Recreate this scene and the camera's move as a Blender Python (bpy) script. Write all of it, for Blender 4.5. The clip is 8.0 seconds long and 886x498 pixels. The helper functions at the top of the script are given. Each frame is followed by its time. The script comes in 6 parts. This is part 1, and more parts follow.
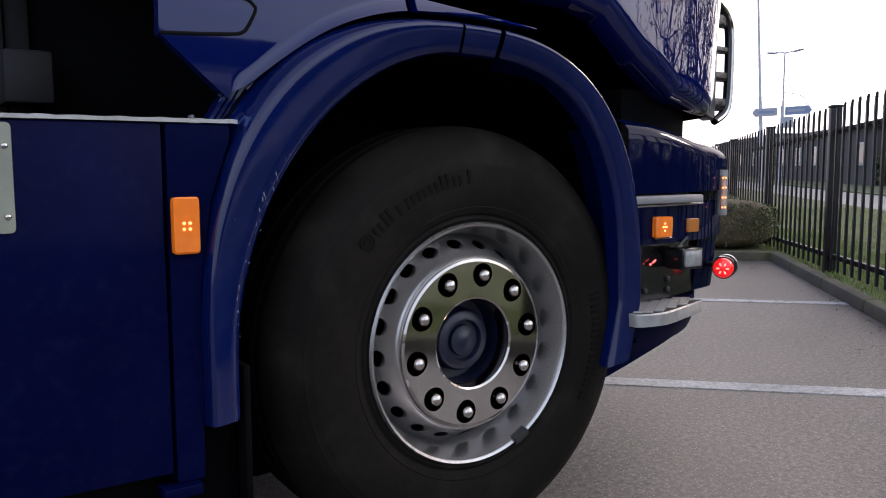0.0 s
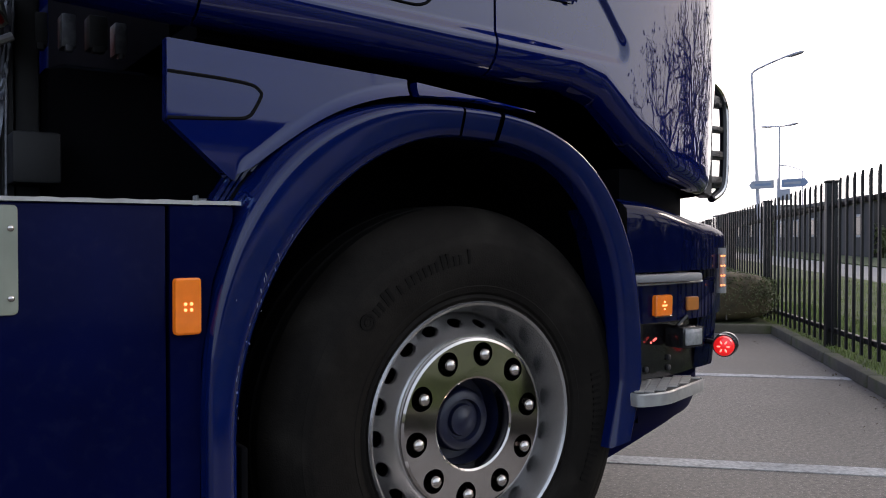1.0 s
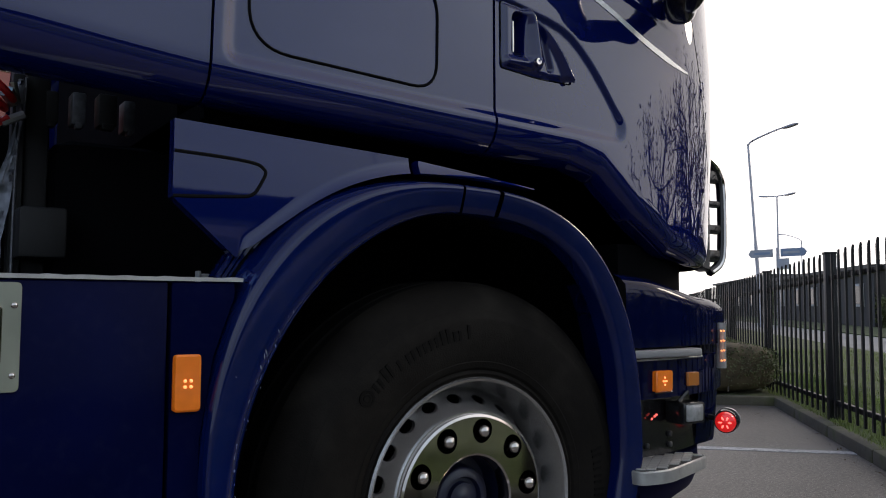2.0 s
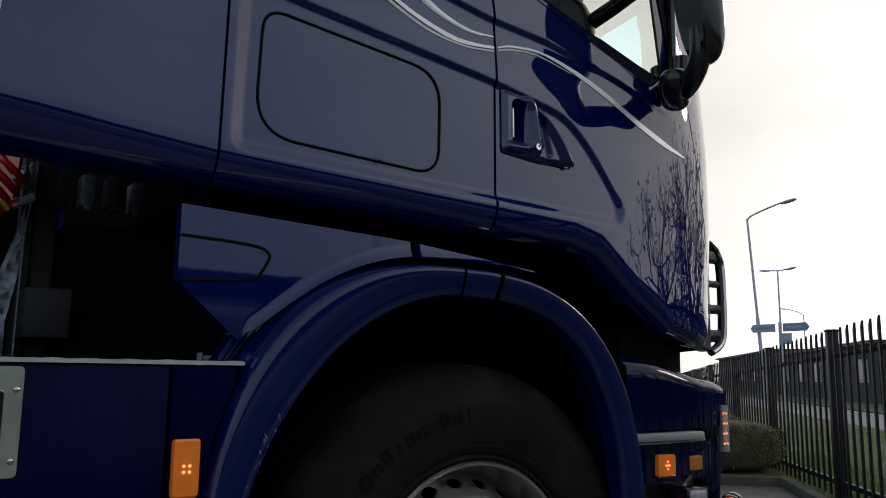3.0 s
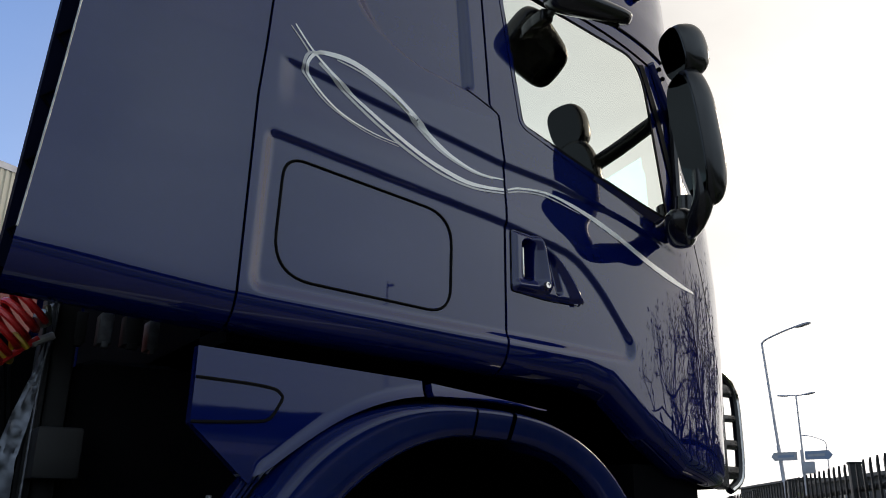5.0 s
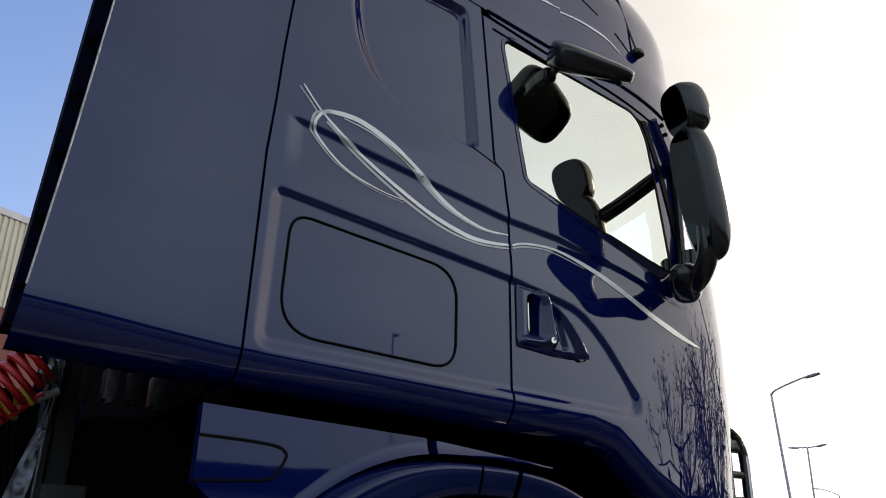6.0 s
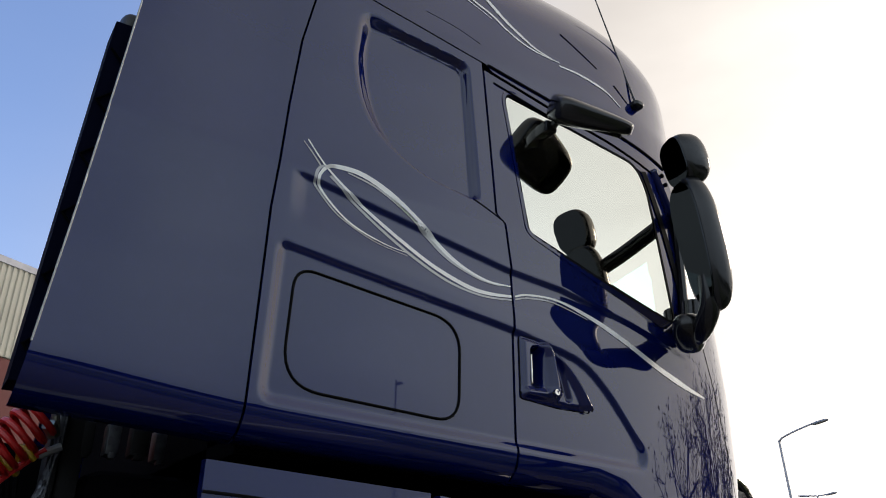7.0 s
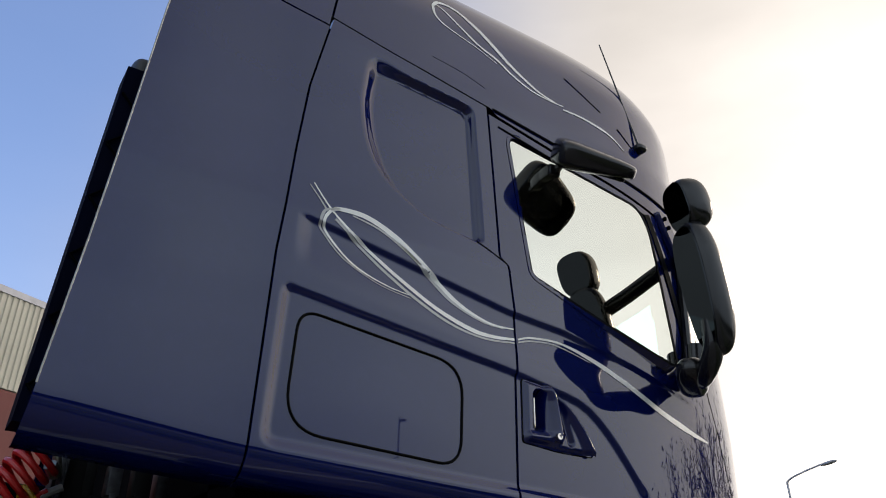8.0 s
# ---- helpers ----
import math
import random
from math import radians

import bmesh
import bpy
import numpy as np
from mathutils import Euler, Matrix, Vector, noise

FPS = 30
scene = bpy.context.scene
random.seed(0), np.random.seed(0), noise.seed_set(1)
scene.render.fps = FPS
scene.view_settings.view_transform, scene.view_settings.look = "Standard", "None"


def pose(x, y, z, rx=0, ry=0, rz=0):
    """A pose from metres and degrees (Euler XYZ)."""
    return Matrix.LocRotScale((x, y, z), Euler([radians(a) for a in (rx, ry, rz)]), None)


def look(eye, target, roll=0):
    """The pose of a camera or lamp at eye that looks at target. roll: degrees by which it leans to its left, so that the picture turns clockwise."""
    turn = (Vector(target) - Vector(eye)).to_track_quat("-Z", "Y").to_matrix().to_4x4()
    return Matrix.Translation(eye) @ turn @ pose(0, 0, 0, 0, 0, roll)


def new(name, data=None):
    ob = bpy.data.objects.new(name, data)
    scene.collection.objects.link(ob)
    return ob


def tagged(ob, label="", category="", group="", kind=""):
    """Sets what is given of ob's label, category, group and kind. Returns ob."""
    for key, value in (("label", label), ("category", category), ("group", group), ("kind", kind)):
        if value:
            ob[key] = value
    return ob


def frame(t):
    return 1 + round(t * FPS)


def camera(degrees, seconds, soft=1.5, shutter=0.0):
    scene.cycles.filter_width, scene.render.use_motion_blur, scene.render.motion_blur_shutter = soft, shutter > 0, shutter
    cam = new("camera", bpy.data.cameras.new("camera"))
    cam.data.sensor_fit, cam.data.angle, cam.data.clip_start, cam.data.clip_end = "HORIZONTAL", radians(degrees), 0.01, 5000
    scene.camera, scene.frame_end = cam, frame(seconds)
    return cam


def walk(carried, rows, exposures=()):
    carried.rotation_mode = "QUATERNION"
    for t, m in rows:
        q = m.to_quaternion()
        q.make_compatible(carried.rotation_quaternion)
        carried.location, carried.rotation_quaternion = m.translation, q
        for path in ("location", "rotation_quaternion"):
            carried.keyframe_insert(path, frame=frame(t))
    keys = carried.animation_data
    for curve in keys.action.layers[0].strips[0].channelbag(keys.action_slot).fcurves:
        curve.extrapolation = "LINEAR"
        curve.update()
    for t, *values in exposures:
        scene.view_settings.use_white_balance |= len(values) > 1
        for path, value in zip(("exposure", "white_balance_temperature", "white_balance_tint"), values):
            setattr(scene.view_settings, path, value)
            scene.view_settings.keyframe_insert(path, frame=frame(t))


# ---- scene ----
cam = camera(57.3, 8.0, soft=1.0)
# Seconds; eye in metres; yaw, pitch and roll in degrees. x runs along the lorry to its nose, y across it.
ROWS = [
    (0.0, (-1.1591, -1.5445, 0.9174), -34.452, -5.790, -0.254),
    (0.5, (-1.1617, -1.5465, 0.9301), -34.485, -3.469, -0.095),
    (1.0, (-1.1642, -1.5499, 0.9400), -34.478, -0.864, -0.063),
    (1.5, (-1.1680, -1.5552, 0.9498), -34.475, 1.502, 0.049),
    (3.0, (-1.1848, -1.5790, 0.9825), -34.362, 8.961, 0.530),
    (3.5, (-1.1909, -1.5866, 0.9938), -34.209, 11.569, 0.671),
    (4.0, (-1.1955, -1.5956, 1.0033), -33.932, 13.622, 0.851),
    (4.5, (-1.2023, -1.6029, 1.0091), -33.694, 15.665, 0.779),
    (6.0, (-1.2154, -1.6249, 1.0285), -32.938, 21.002, 1.029),
    (6.5, (-1.2195, -1.6300, 1.0329), -32.804, 22.708, 0.864),
    (7.0, (-1.2250, -1.6391, 1.0385), -32.673, 24.263, 0.820),
    (7.5, (-1.2266, -1.6487, 1.0388), -32.405, 25.698, 1.209),
    (8.0, (-1.2337, -1.6599, 1.0517), -32.209, 26.717, 1.501),
]


def aim(eye, yaw, pitch, roll):
    a, b = radians(yaw), radians(pitch)
    ahead = Vector((-math.sin(a) * math.cos(b), math.cos(a) * math.cos(b), math.sin(b)))
    return look(eye, Vector(eye) + ahead, roll)


walk(cam, [(t, aim(eye, yaw, pitch, roll)) for t, eye, yaw, pitch, roll in ROWS],
     exposures=[(0.0, 0.16, 6500, 22), (0.7, 0.0, 6500, 20), (1.5, -0.26, 6500, 17), (3.0, -0.95, 6500, 12), (4.5, -0.74, 6500, 10.5), (8.0, -0.60, 6750, 13)])

# ---- world and sun ----
SUN_AZ, SUN_EL = 96.0, 24.0          # degrees from +y towards +x, and above the horizon
world = bpy.data.worlds.new("sky")
scene.world = world
world.use_nodes = True
wn, wl = world.node_tree.nodes, world.node_tree.links
wn.clear()
sky = wn.new("ShaderNodeTexSky")
sky.sky_type, sky.sun_disc = "NISHITA", False
sky.sun_elevation, sky.sun_rotation = radians(SUN_EL), radians(SUN_AZ)
sky.dust_density = 2.0
gain = wn.new("ShaderNodeMixRGB")
gain.blend_type, gain.inputs[0].default_value = "MULTIPLY", 1.0
gain.inputs[2].default_value = (0.29, 0.36, 0.48, 1)
wl.new(sky.outputs[0], gain.inputs[1])
geo = wn.new("ShaderNodeTexCoord")
sunward = wn.new("ShaderNodeVectorMath")
sunward.operation = "DOT_PRODUCT"
sunward.inputs[1].default_value = (0.352, -0.754, -0.553)   # away from the clear patch of sky
wl.new(geo.outputs["Generated"], sunward.inputs[0])
wob = wn.new("ShaderNodeTexNoise")
wob.inputs["Scale"].default_value, wob.inputs["Detail"].default_value, wob.inputs["Roughness"].default_value = 1.6, 5.0, 0.5
wl.new(geo.outputs["Generated"], wob.inputs["Vector"])
mixn = wn.new("ShaderNodeMath")
mixn.operation = "MULTIPLY_ADD"
mixn.inputs[1].default_value = 0.24
wl.new(wob.outputs[0], mixn.inputs[0])
wl.new(sunward.outputs["Value"], mixn.inputs[2])
veil = wn.new("ShaderNodeMapRange")
veil.interpolation_type = "SMOOTHSTEP"
veil.inputs["From Min"].default_value, veil.inputs["From Max"].default_value = -0.80, -0.44
veil.inputs["To Min"].default_value, veil.inputs["To Max"].default_value = 0.12, 1.0
wl.new(mixn.outputs[0], veil.inputs["Value"])
cloud = wn.new("ShaderNodeMixRGB")
shade = wn.new("ShaderNodeTexNoise")
shade.inputs["Scale"].default_value, shade.inputs["Detail"].default_value = 2.4, 6.0
stretch = wn.new("ShaderNodeMapping")
stretch.inputs["Scale"].default_value = (1.0, 1.0, 2.6)
wl.new(geo.outputs["Generated"], stretch.inputs["Vector"])
wl.new(stretch.outputs[0], shade.inputs["Vector"])
grey = wn.new("ShaderNodeMapRange")
grey.inputs["From Min"].default_value, grey.inputs["From Max"].default_value = 0.32, 0.62
grey.inputs["To Min"].default_value, grey.inputs["To Max"].default_value = 0.86, 1.06
wl.new(shade.outputs[0], grey.inputs["Value"])
white = wn.new("ShaderNodeMixRGB")
white.blend_type, white.inputs[0].default_value = "MULTIPLY", 1.0
white.inputs[1].default_value = (1.27, 1.245, 1.215, 1)
wl.new(grey.outputs[0], white.inputs[2])
glow = wn.new("ShaderNodeVectorMath")
glow.operation = "DOT_PRODUCT"
glow.inputs[1].default_value = (math.sin(radians(SUN_AZ)) * math.cos(radians(SUN_EL)), math.cos(radians(SUN_AZ)) * math.cos(radians(SUN_EL)), math.sin(radians(SUN_EL)))
wl.new(geo.outputs["Generated"], glow.inputs[0])
near_sun = wn.new("ShaderNodeMapRange")
near_sun.interpolation_type = "SMOOTHSTEP"
near_sun.inputs["From Min"].default_value, near_sun.inputs["From Max"].default_value = 0.38, 1.0
wl.new(glow.outputs["Value"], near_sun.inputs["Value"])
warm = wn.new("ShaderNodeMixRGB")
warm.inputs[1].default_value, warm.inputs[2].default_value = (1.0, 1.0, 1.0, 1), (2.55, 2.49, 2.38, 1)
wl.new(near_sun.outputs[0], warm.inputs[0])
far_side = wn.new("ShaderNodeMapRange")            # thin cloud and blue sky behind the walker
far_side.inputs["From Min"].default_value, far_side.inputs["From Max"].default_value = -0.55, 0.25
behind = wn.new("ShaderNodeVectorMath")
behind.operation = "DOT_PRODUCT"
behind.inputs[1].default_value = (0.56, 0.82, 0.1)
wl.new(geo.outputs["Generated"], behind.inputs[0])
wl.new(behind.outputs["Value"], far_side.inputs["Value"])
tone = wn.new("ShaderNodeMixRGB")
tone.inputs[2].default_value = (0.80, 0.80, 0.80, 1)
wl.new(far_side.outputs[0], tone.inputs[0])
low_back = wn.new("ShaderNodeMapRange")            # away from the sun the cloud greys towards the horizon
low_back.interpolation_type = "SMOOTHSTEP"
low_back.inputs["From Min"].default_value, low_back.inputs["From Max"].default_value = 0.05, 0.55
low_back.inputs["To Min"].default_value, low_back.inputs["To Max"].default_value = 0.60, 1.22
rise = wn.new("ShaderNodeSeparateXYZ")
wl.new(geo.outputs["Generated"], rise.inputs[0])
wl.new(rise.outputs["Z"], low_back.inputs["Value"])
cool = wn.new("ShaderNodeMixRGB")
cool.blend_type, cool.inputs[0].default_value = "MULTIPLY", 1.0
cool.inputs[1].default_value = (0.94, 1.17, 1.42, 1)
wl.new(low_back.outputs[0], cool.inputs[2])
wl.new(cool.outputs[0], tone.inputs[1])
veiled = wn.new("ShaderNodeMixRGB")
veiled.blend_type, veiled.inputs[0].default_value = "MULTIPLY", 1.0
wl.new(warm.outputs[0], veiled.inputs[1])
wl.new(tone.outputs[0], veiled.inputs[2])
lit = wn.new("ShaderNodeMixRGB")
lit.blend_type, lit.inputs[0].default_value = "MULTIPLY", 1.0
wl.new(white.outputs[0], lit.inputs[1])
wl.new(veiled.outputs[0], lit.inputs[2])
haze = wn.new("ShaderNodeMapRange")                # brighter haze low down, thinner cloud overhead
haze.inputs["From Min"].default_value, haze.inputs["From Max"].default_value = 0.05, 0.85
haze.inputs["To Min"].default_value, haze.inputs["To Max"].default_value = 1.18, 0.50
wl.new(rise.outputs["Z"], haze.inputs["Value"])
hazy = wn.new("ShaderNodeMixRGB")
hazy.blend_type, hazy.inputs[0].default_value = "MULTIPLY", 1.0
wl.new(lit.outputs[0], hazy.inputs[1])
wl.new(haze.outputs[0], hazy.inputs[2])
wl.new(hazy.outputs[0], cloud.inputs[2])
wl.new(veil.outputs[0], cloud.inputs[0])
wl.new(gain.outputs[0], cloud.inputs[1])
back = wn.new("ShaderNodeBackground")
back.inputs[1].default_value = 1.0
wl.new(cloud.outputs[0], back.inputs[0])
wout = wn.new("ShaderNodeOutputWorld")
wl.new(back.outputs[0], wout.inputs[0])

sun_data = bpy.data.lights.new("sun", "SUN")
sun_data.energy, sun_data.angle, sun_data.color = 1.3, radians(12), (1.0, 0.89, 0.74)
sun = new("sun", sun_data)
sa, se = radians(SUN_AZ), radians(SUN_EL)
sun.matrix_world = look((30 * math.sin(sa) * math.cos(se), 30 * math.cos(sa) * math.cos(se), 30 * math.sin(se)), (0, 0, 0))


# ---- materials ----
def surface(name, colour, rough=0.5, metal=0.0, coat=0.0, coat_rough=0.03, coat_ior=1.5, vary=0.15, scale=6.0, bump=0.0, bump_scale=200.0,
            fine=0.0, fine_scale=120.0, dirt=None, dirt_amount=0.0, dirt_scale=9.0, rough_vary=0.0, emit=None, emit_strength=0.0, ior=1.5, spec=0.5, chips=None):
    """A node material: a base colour varied at two scales, an optional layer of dirt, fine relief and gloss."""
    m = bpy.data.materials.new(name)
    m.use_nodes = True
    n, l = m.node_tree.nodes, m.node_tree.links
    p = n["Principled BSDF"]
    at = n.new("ShaderNodeTexCoord").outputs["Object"]

    def grain(size, detail=4.0):
        g = n.new("ShaderNodeTexNoise")
        g.inputs["Scale"].default_value, g.inputs["Detail"].default_value = size, detail
        l.new(at, g.inputs["Vector"])
        return g.outputs[0]

    def spread(value, low, high, to_low, to_high):
        r = n.new("ShaderNodeMapRange")
        for key, v in zip(("From Min", "From Max", "To Min", "To Max"), (low, high, to_low, to_high)):
            r.inputs[key].default_value = v
        l.new(value, r.inputs["Value"])
        return r.outputs[0]

    def mixed(kind, factor, a, b):
        x = n.new("ShaderNodeMixRGB")
        x.blend_type = kind
        for slot, v in zip(x.inputs, (factor, a, b)):
            if isinstance(v, (int, float)):
                slot.default_value = v
            elif isinstance(v, tuple):
                slot.default_value = (*v, 1)
            else:
                l.new(v, slot)
        return x.outputs[0]

    c = mixed("MULTIPLY", 1.0, tuple(colour), spread(grain(scale), 0.3, 0.7, 1 - vary, 1 + vary))
    if fine:
        c = mixed("MULTIPLY", 1.0, c, spread(grain(fine_scale, 7.0), 0.3, 0.7, 1 - fine, 1 + fine))
    if dirt:
        c = mixed("MIX", spread(grain(dirt_scale, 8.0), 0.52, 0.78, 0.0, dirt_amount), c, tuple(dirt))
    if chips:                                        # pale and dark stone chips in a rolled surface
        c = mixed("MIX", spread(grain(120.0, 1.0), 0.63, 0.70, 0.0, 0.8), c, tuple(chips))
        c = mixed("MIX", spread(grain(70.0, 1.0), 0.62, 0.70, 0.0, 0.6), c, tuple(q * 0.12 for q in chips))
    l.new(c, p.inputs["Base Color"])
    if rough_vary:
        l.new(spread(grain(scale * 2.3), 0.3, 0.7, max(0.02, rough - rough_vary), rough + rough_vary), p.inputs["Roughness"])
    else:
        p.inputs["Roughness"].default_value = rough
    p.inputs["Metallic"].default_value = metal
    p.inputs["IOR"].default_value = ior
    p.inputs["Specular IOR Level"].default_value = spec
    p.inputs["Coat Weight"].default_value = coat
    p.inputs["Coat Roughness"].default_value = coat_rough
    p.inputs["Coat IOR"].default_value = coat_ior
    if bump:
        b = n.new("ShaderNodeBump")
        b.inputs["Strength"].default_value, b.inputs["Distance"].default_value = bump, 0.004
        l.new(grain(bump_scale, 3.0), b.inputs["Height"])
        l.new(b.outputs[0], p.inputs["Normal"])
    if emit:
        p.inputs["Emission Color"].default_value = (*emit, 1)
        p.inputs["Emission Strength"].default_value = emit_strength
    return m


PAINT = surface("navy metallic paint", (0.0016, 0.0052, 0.064), 0.5, coat=1.0, coat_rough=0.02, coat_ior=1.60, vary=0.08, scale=3.0, bump=0.16, bump_scale=2.0, spec=0.0, dirt=(0.006, 0.009, 0.080), dirt_amount=0.3, dirt_scale=30)
WINGPAINT = surface("navy wing paint", (0.0014, 0.0058, 0.066), 0.5, coat=1.0, coat_rough=0.04, coat_ior=1.54, vary=0.08, scale=3.0, bump=0.16, bump_scale=2.0, spec=0.0, dirt=(0.007, 0.010, 0.07), dirt_amount=0.3, dirt_scale=30)
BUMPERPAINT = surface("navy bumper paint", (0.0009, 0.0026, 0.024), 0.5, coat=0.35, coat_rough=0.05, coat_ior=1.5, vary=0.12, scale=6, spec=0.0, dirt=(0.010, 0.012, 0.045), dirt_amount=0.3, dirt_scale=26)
ARCHPAINT = surface("satin navy paint", (0.0010, 0.0058, 0.054), 0.5, coat=0.9, coat_rough=0.07, coat_ior=1.5, vary=0.14, scale=6.0, bump=0.05, bump_scale=40, spec=0.0, dirt=(0.012, 0.014, 0.05), dirt_amount=0.4, dirt_scale=24)
SKIRT = surface("dusty navy paint", (0.0004, 0.0018, 0.024), 0.50, coat=0.04, coat_rough=0.15, vary=0.14, scale=5.0, dirt=(0.005, 0.007, 0.032), dirt_amount=0.5, dirt_scale=40, spec=0.02, bump=0.03, bump_scale=30)
BOXBLACK = surface("black box plastic", (0.009, 0.009, 0.0095), 0.6, vary=0.2, spec=0.3)
FOIL = surface("crumpled foil", (0.12, 0.13, 0.155), 0.35, metal=0.85, vary=0.25, scale=30, dirt=(0.06, 0.06, 0.07), dirt_amount=0.7, dirt_scale=40)
DULL = surface("dull bare metal", (0.13, 0.135, 0.15), 0.5, metal=0.6, vary=0.3, scale=40, dirt=(0.03, 0.03, 0.03), dirt_amount=0.9, dirt_scale=30)
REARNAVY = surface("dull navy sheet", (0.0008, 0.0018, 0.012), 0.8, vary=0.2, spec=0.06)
CHIP = surface("chipped paint", (0.14, 0.15, 0.19), 0.6, vary=0.3, scale=60)
BLACK = surface("black plastic", (0.012, 0.012, 0.013), 0.45, vary=0.2, bump=0.15, bump_scale=600)
GLOSSBLACK = surface("gloss black plastic", (0.010, 0.010, 0.011), 0.16, vary=0.1)
# near-zero black: shade in the engine bay and arch is put into the colour
MATT = surface("deep matt black", (0.0028, 0.0028, 0.0034), 0.9, vary=0.3, spec=0.02)
TYRE = surface("tyre rubber", (0.0072, 0.0060, 0.0049), 0.72, vary=0.30, scale=5, fine=0.2, fine_scale=60, bump=0.25, bump_scale=260, dirt=(0.026, 0.023, 0.019), dirt_amount=0.5, dirt_scale=9, spec=0.09)
# tread darker than the sidewall: the arch's shade is put into its colour
TREAD = surface("shaded tread rubber", (0.006, 0.0055, 0.005), 0.9, vary=0.3, scale=20, spec=0.05, bump=0.3, bump_scale=120)
LETTER = surface("moulded rubber", (0.0032, 0.0028, 0.0024), 0.8, spec=0.1, vary=0.1)
RUBBER = surface("seal rubber", (0.005, 0.005, 0.006), 0.8, spec=0.06, vary=0.1)
STEEL = surface("silver painted steel", (0.46, 0.45, 0.445), 0.27, metal=0.92, coat=0.0, coat_rough=0.16, vary=0.03, scale=5, dirt=(0.30, 0.29, 0.28), dirt_amount=0.3, dirt_scale=60)
CHROME = surface("chrome", (0.54, 0.50, 0.47), 0.07, metal=1.0, vary=0.05, scale=20, dirt=(0.25, 0.22, 0.18), dirt_amount=0.3, dirt_scale=40)
ALU = surface("worn aluminium", (0.36, 0.36, 0.35), 0.5, metal=0.6, vary=0.15, scale=25, rough_vary=0.1, bump=0.2, bump_scale=300)
STAINLESS = surface("brushed stainless plate", (0.30, 0.31, 0.25), 0.38, metal=0.9, vary=0.12, scale=9, rough_vary=0.06)
GREYPLASTIC = surface("grey plastic", (0.20, 0.20, 0.205), 0.5, vary=0.08, bump=0.2, bump_scale=500)
DARKGREY = surface("dark grey box plastic", (0.020, 0.020, 0.021), 0.55, vary=0.15)
AMBER = surface("amber lens", (0.75, 0.17, 0.01), 0.25, coat=0.6, vary=0.08, scale=40, emit=(1.0, 0.22, 0.01), emit_strength=0.10)
LED = surface("amber diode", (1.0, 0.55, 0.2), 0.3, emit=(1.0, 0.26, 0.07), emit_strength=2.4)
REDLENS = surface("red lens", (0.55, 0.01, 0.01), 0.2, coat=0.6, emit=(1.0, 0.02, 0.02), emit_strength=0.55)
REDLED = surface("red diode", (1.0, 0.15, 0.1), 0.3, emit=(1.0, 0.10, 0.08), emit_strength=4.0)
CLEARLENS = surface("ribbed clear lens", (0.26, 0.26, 0.26), 0.15, coat=0.5, vary=0.25, scale=60)
SILVER = surface("silver pinstripe film", (0.70, 0.70, 0.68), 0.45, metal=0.2, vary=0.05)
SILVERDIM = surface("grey pinstripe film", (0.36, 0.36, 0.37), 0.40, metal=0.25, vary=0.05)
REDHOSE = surface("red air hose", (0.50, 0.012, 0.012), 0.35, vary=0.1)
YELLOWHOSE = surface("yellow air hose", (0.55, 0.33, 0.01), 0.35, vary=0.1)
HUB = surface("blue hub paint", (0.0018, 0.0036, 0.020), 0.45, vary=0.3, scale=20, coat=0.15, dirt=(0.016, 0.016, 0.018), dirt_amount=0.5, dirt_scale=25)


def mirror_material(name, tint, clear):
    """Reflecting glass: a sharp mirror coat over a clear tinted pane."""
    m = bpy.data.materials.new(name)
    m.use_nodes = True
    n, l = m.node_tree.nodes, m.node_tree.links
    n.clear()
    gloss, through_pane, mix, out = (n.new("ShaderNodeBsdf" + k) for k in ("Glossy", "Transparent")), None, n.new("ShaderNodeMixShader"), n.new("ShaderNodeOutputMaterial")
    gloss, through_pane = tuple(gloss)
    gloss.inputs["Roughness"].default_value = 0.015
    gloss.inputs["Color"].default_value = (*tint, 1)
    through_pane.inputs["Color"].default_value = (0.45, 0.50, 0.47, 1)
    mix.inputs[0].default_value = clear
    l.new(gloss.outputs[0], mix.inputs[1])
    l.new(through_pane.outputs[0], mix.inputs[2])
    l.new(mix.outputs[0], out.inputs[0])
    return m


FILMGLASS = mirror_material("film-coated cab glass", (0.64, 0.62, 0.54), 0.10)
MIRRORGLASS = mirror_material("tinted mirror glass", (0.035, 0.038, 0.042), 0.02)


# ---- building helpers ----
def thing(name, label, category, group="", kind="", at=(0, 0, 0)):
    e = new(name)
    e.empty_display_size = 0.1
    e.location = at
    return tagged(e, label, category, group, kind)


def mesh_from(name, verts, faces, material, smooth=True, sharp=40.0):
    me = bpy.data.meshes.new(name)
    me.from_pydata([tuple(map(float, v)) for v in verts], [], [tuple(map(int, f)) for f in faces])
    me.materials.append(material)
    me.validate()
    if smooth:
        me.shade_smooth()
        if sharp:
            me.set_sharp_from_angle(angle=radians(sharp))
    return me


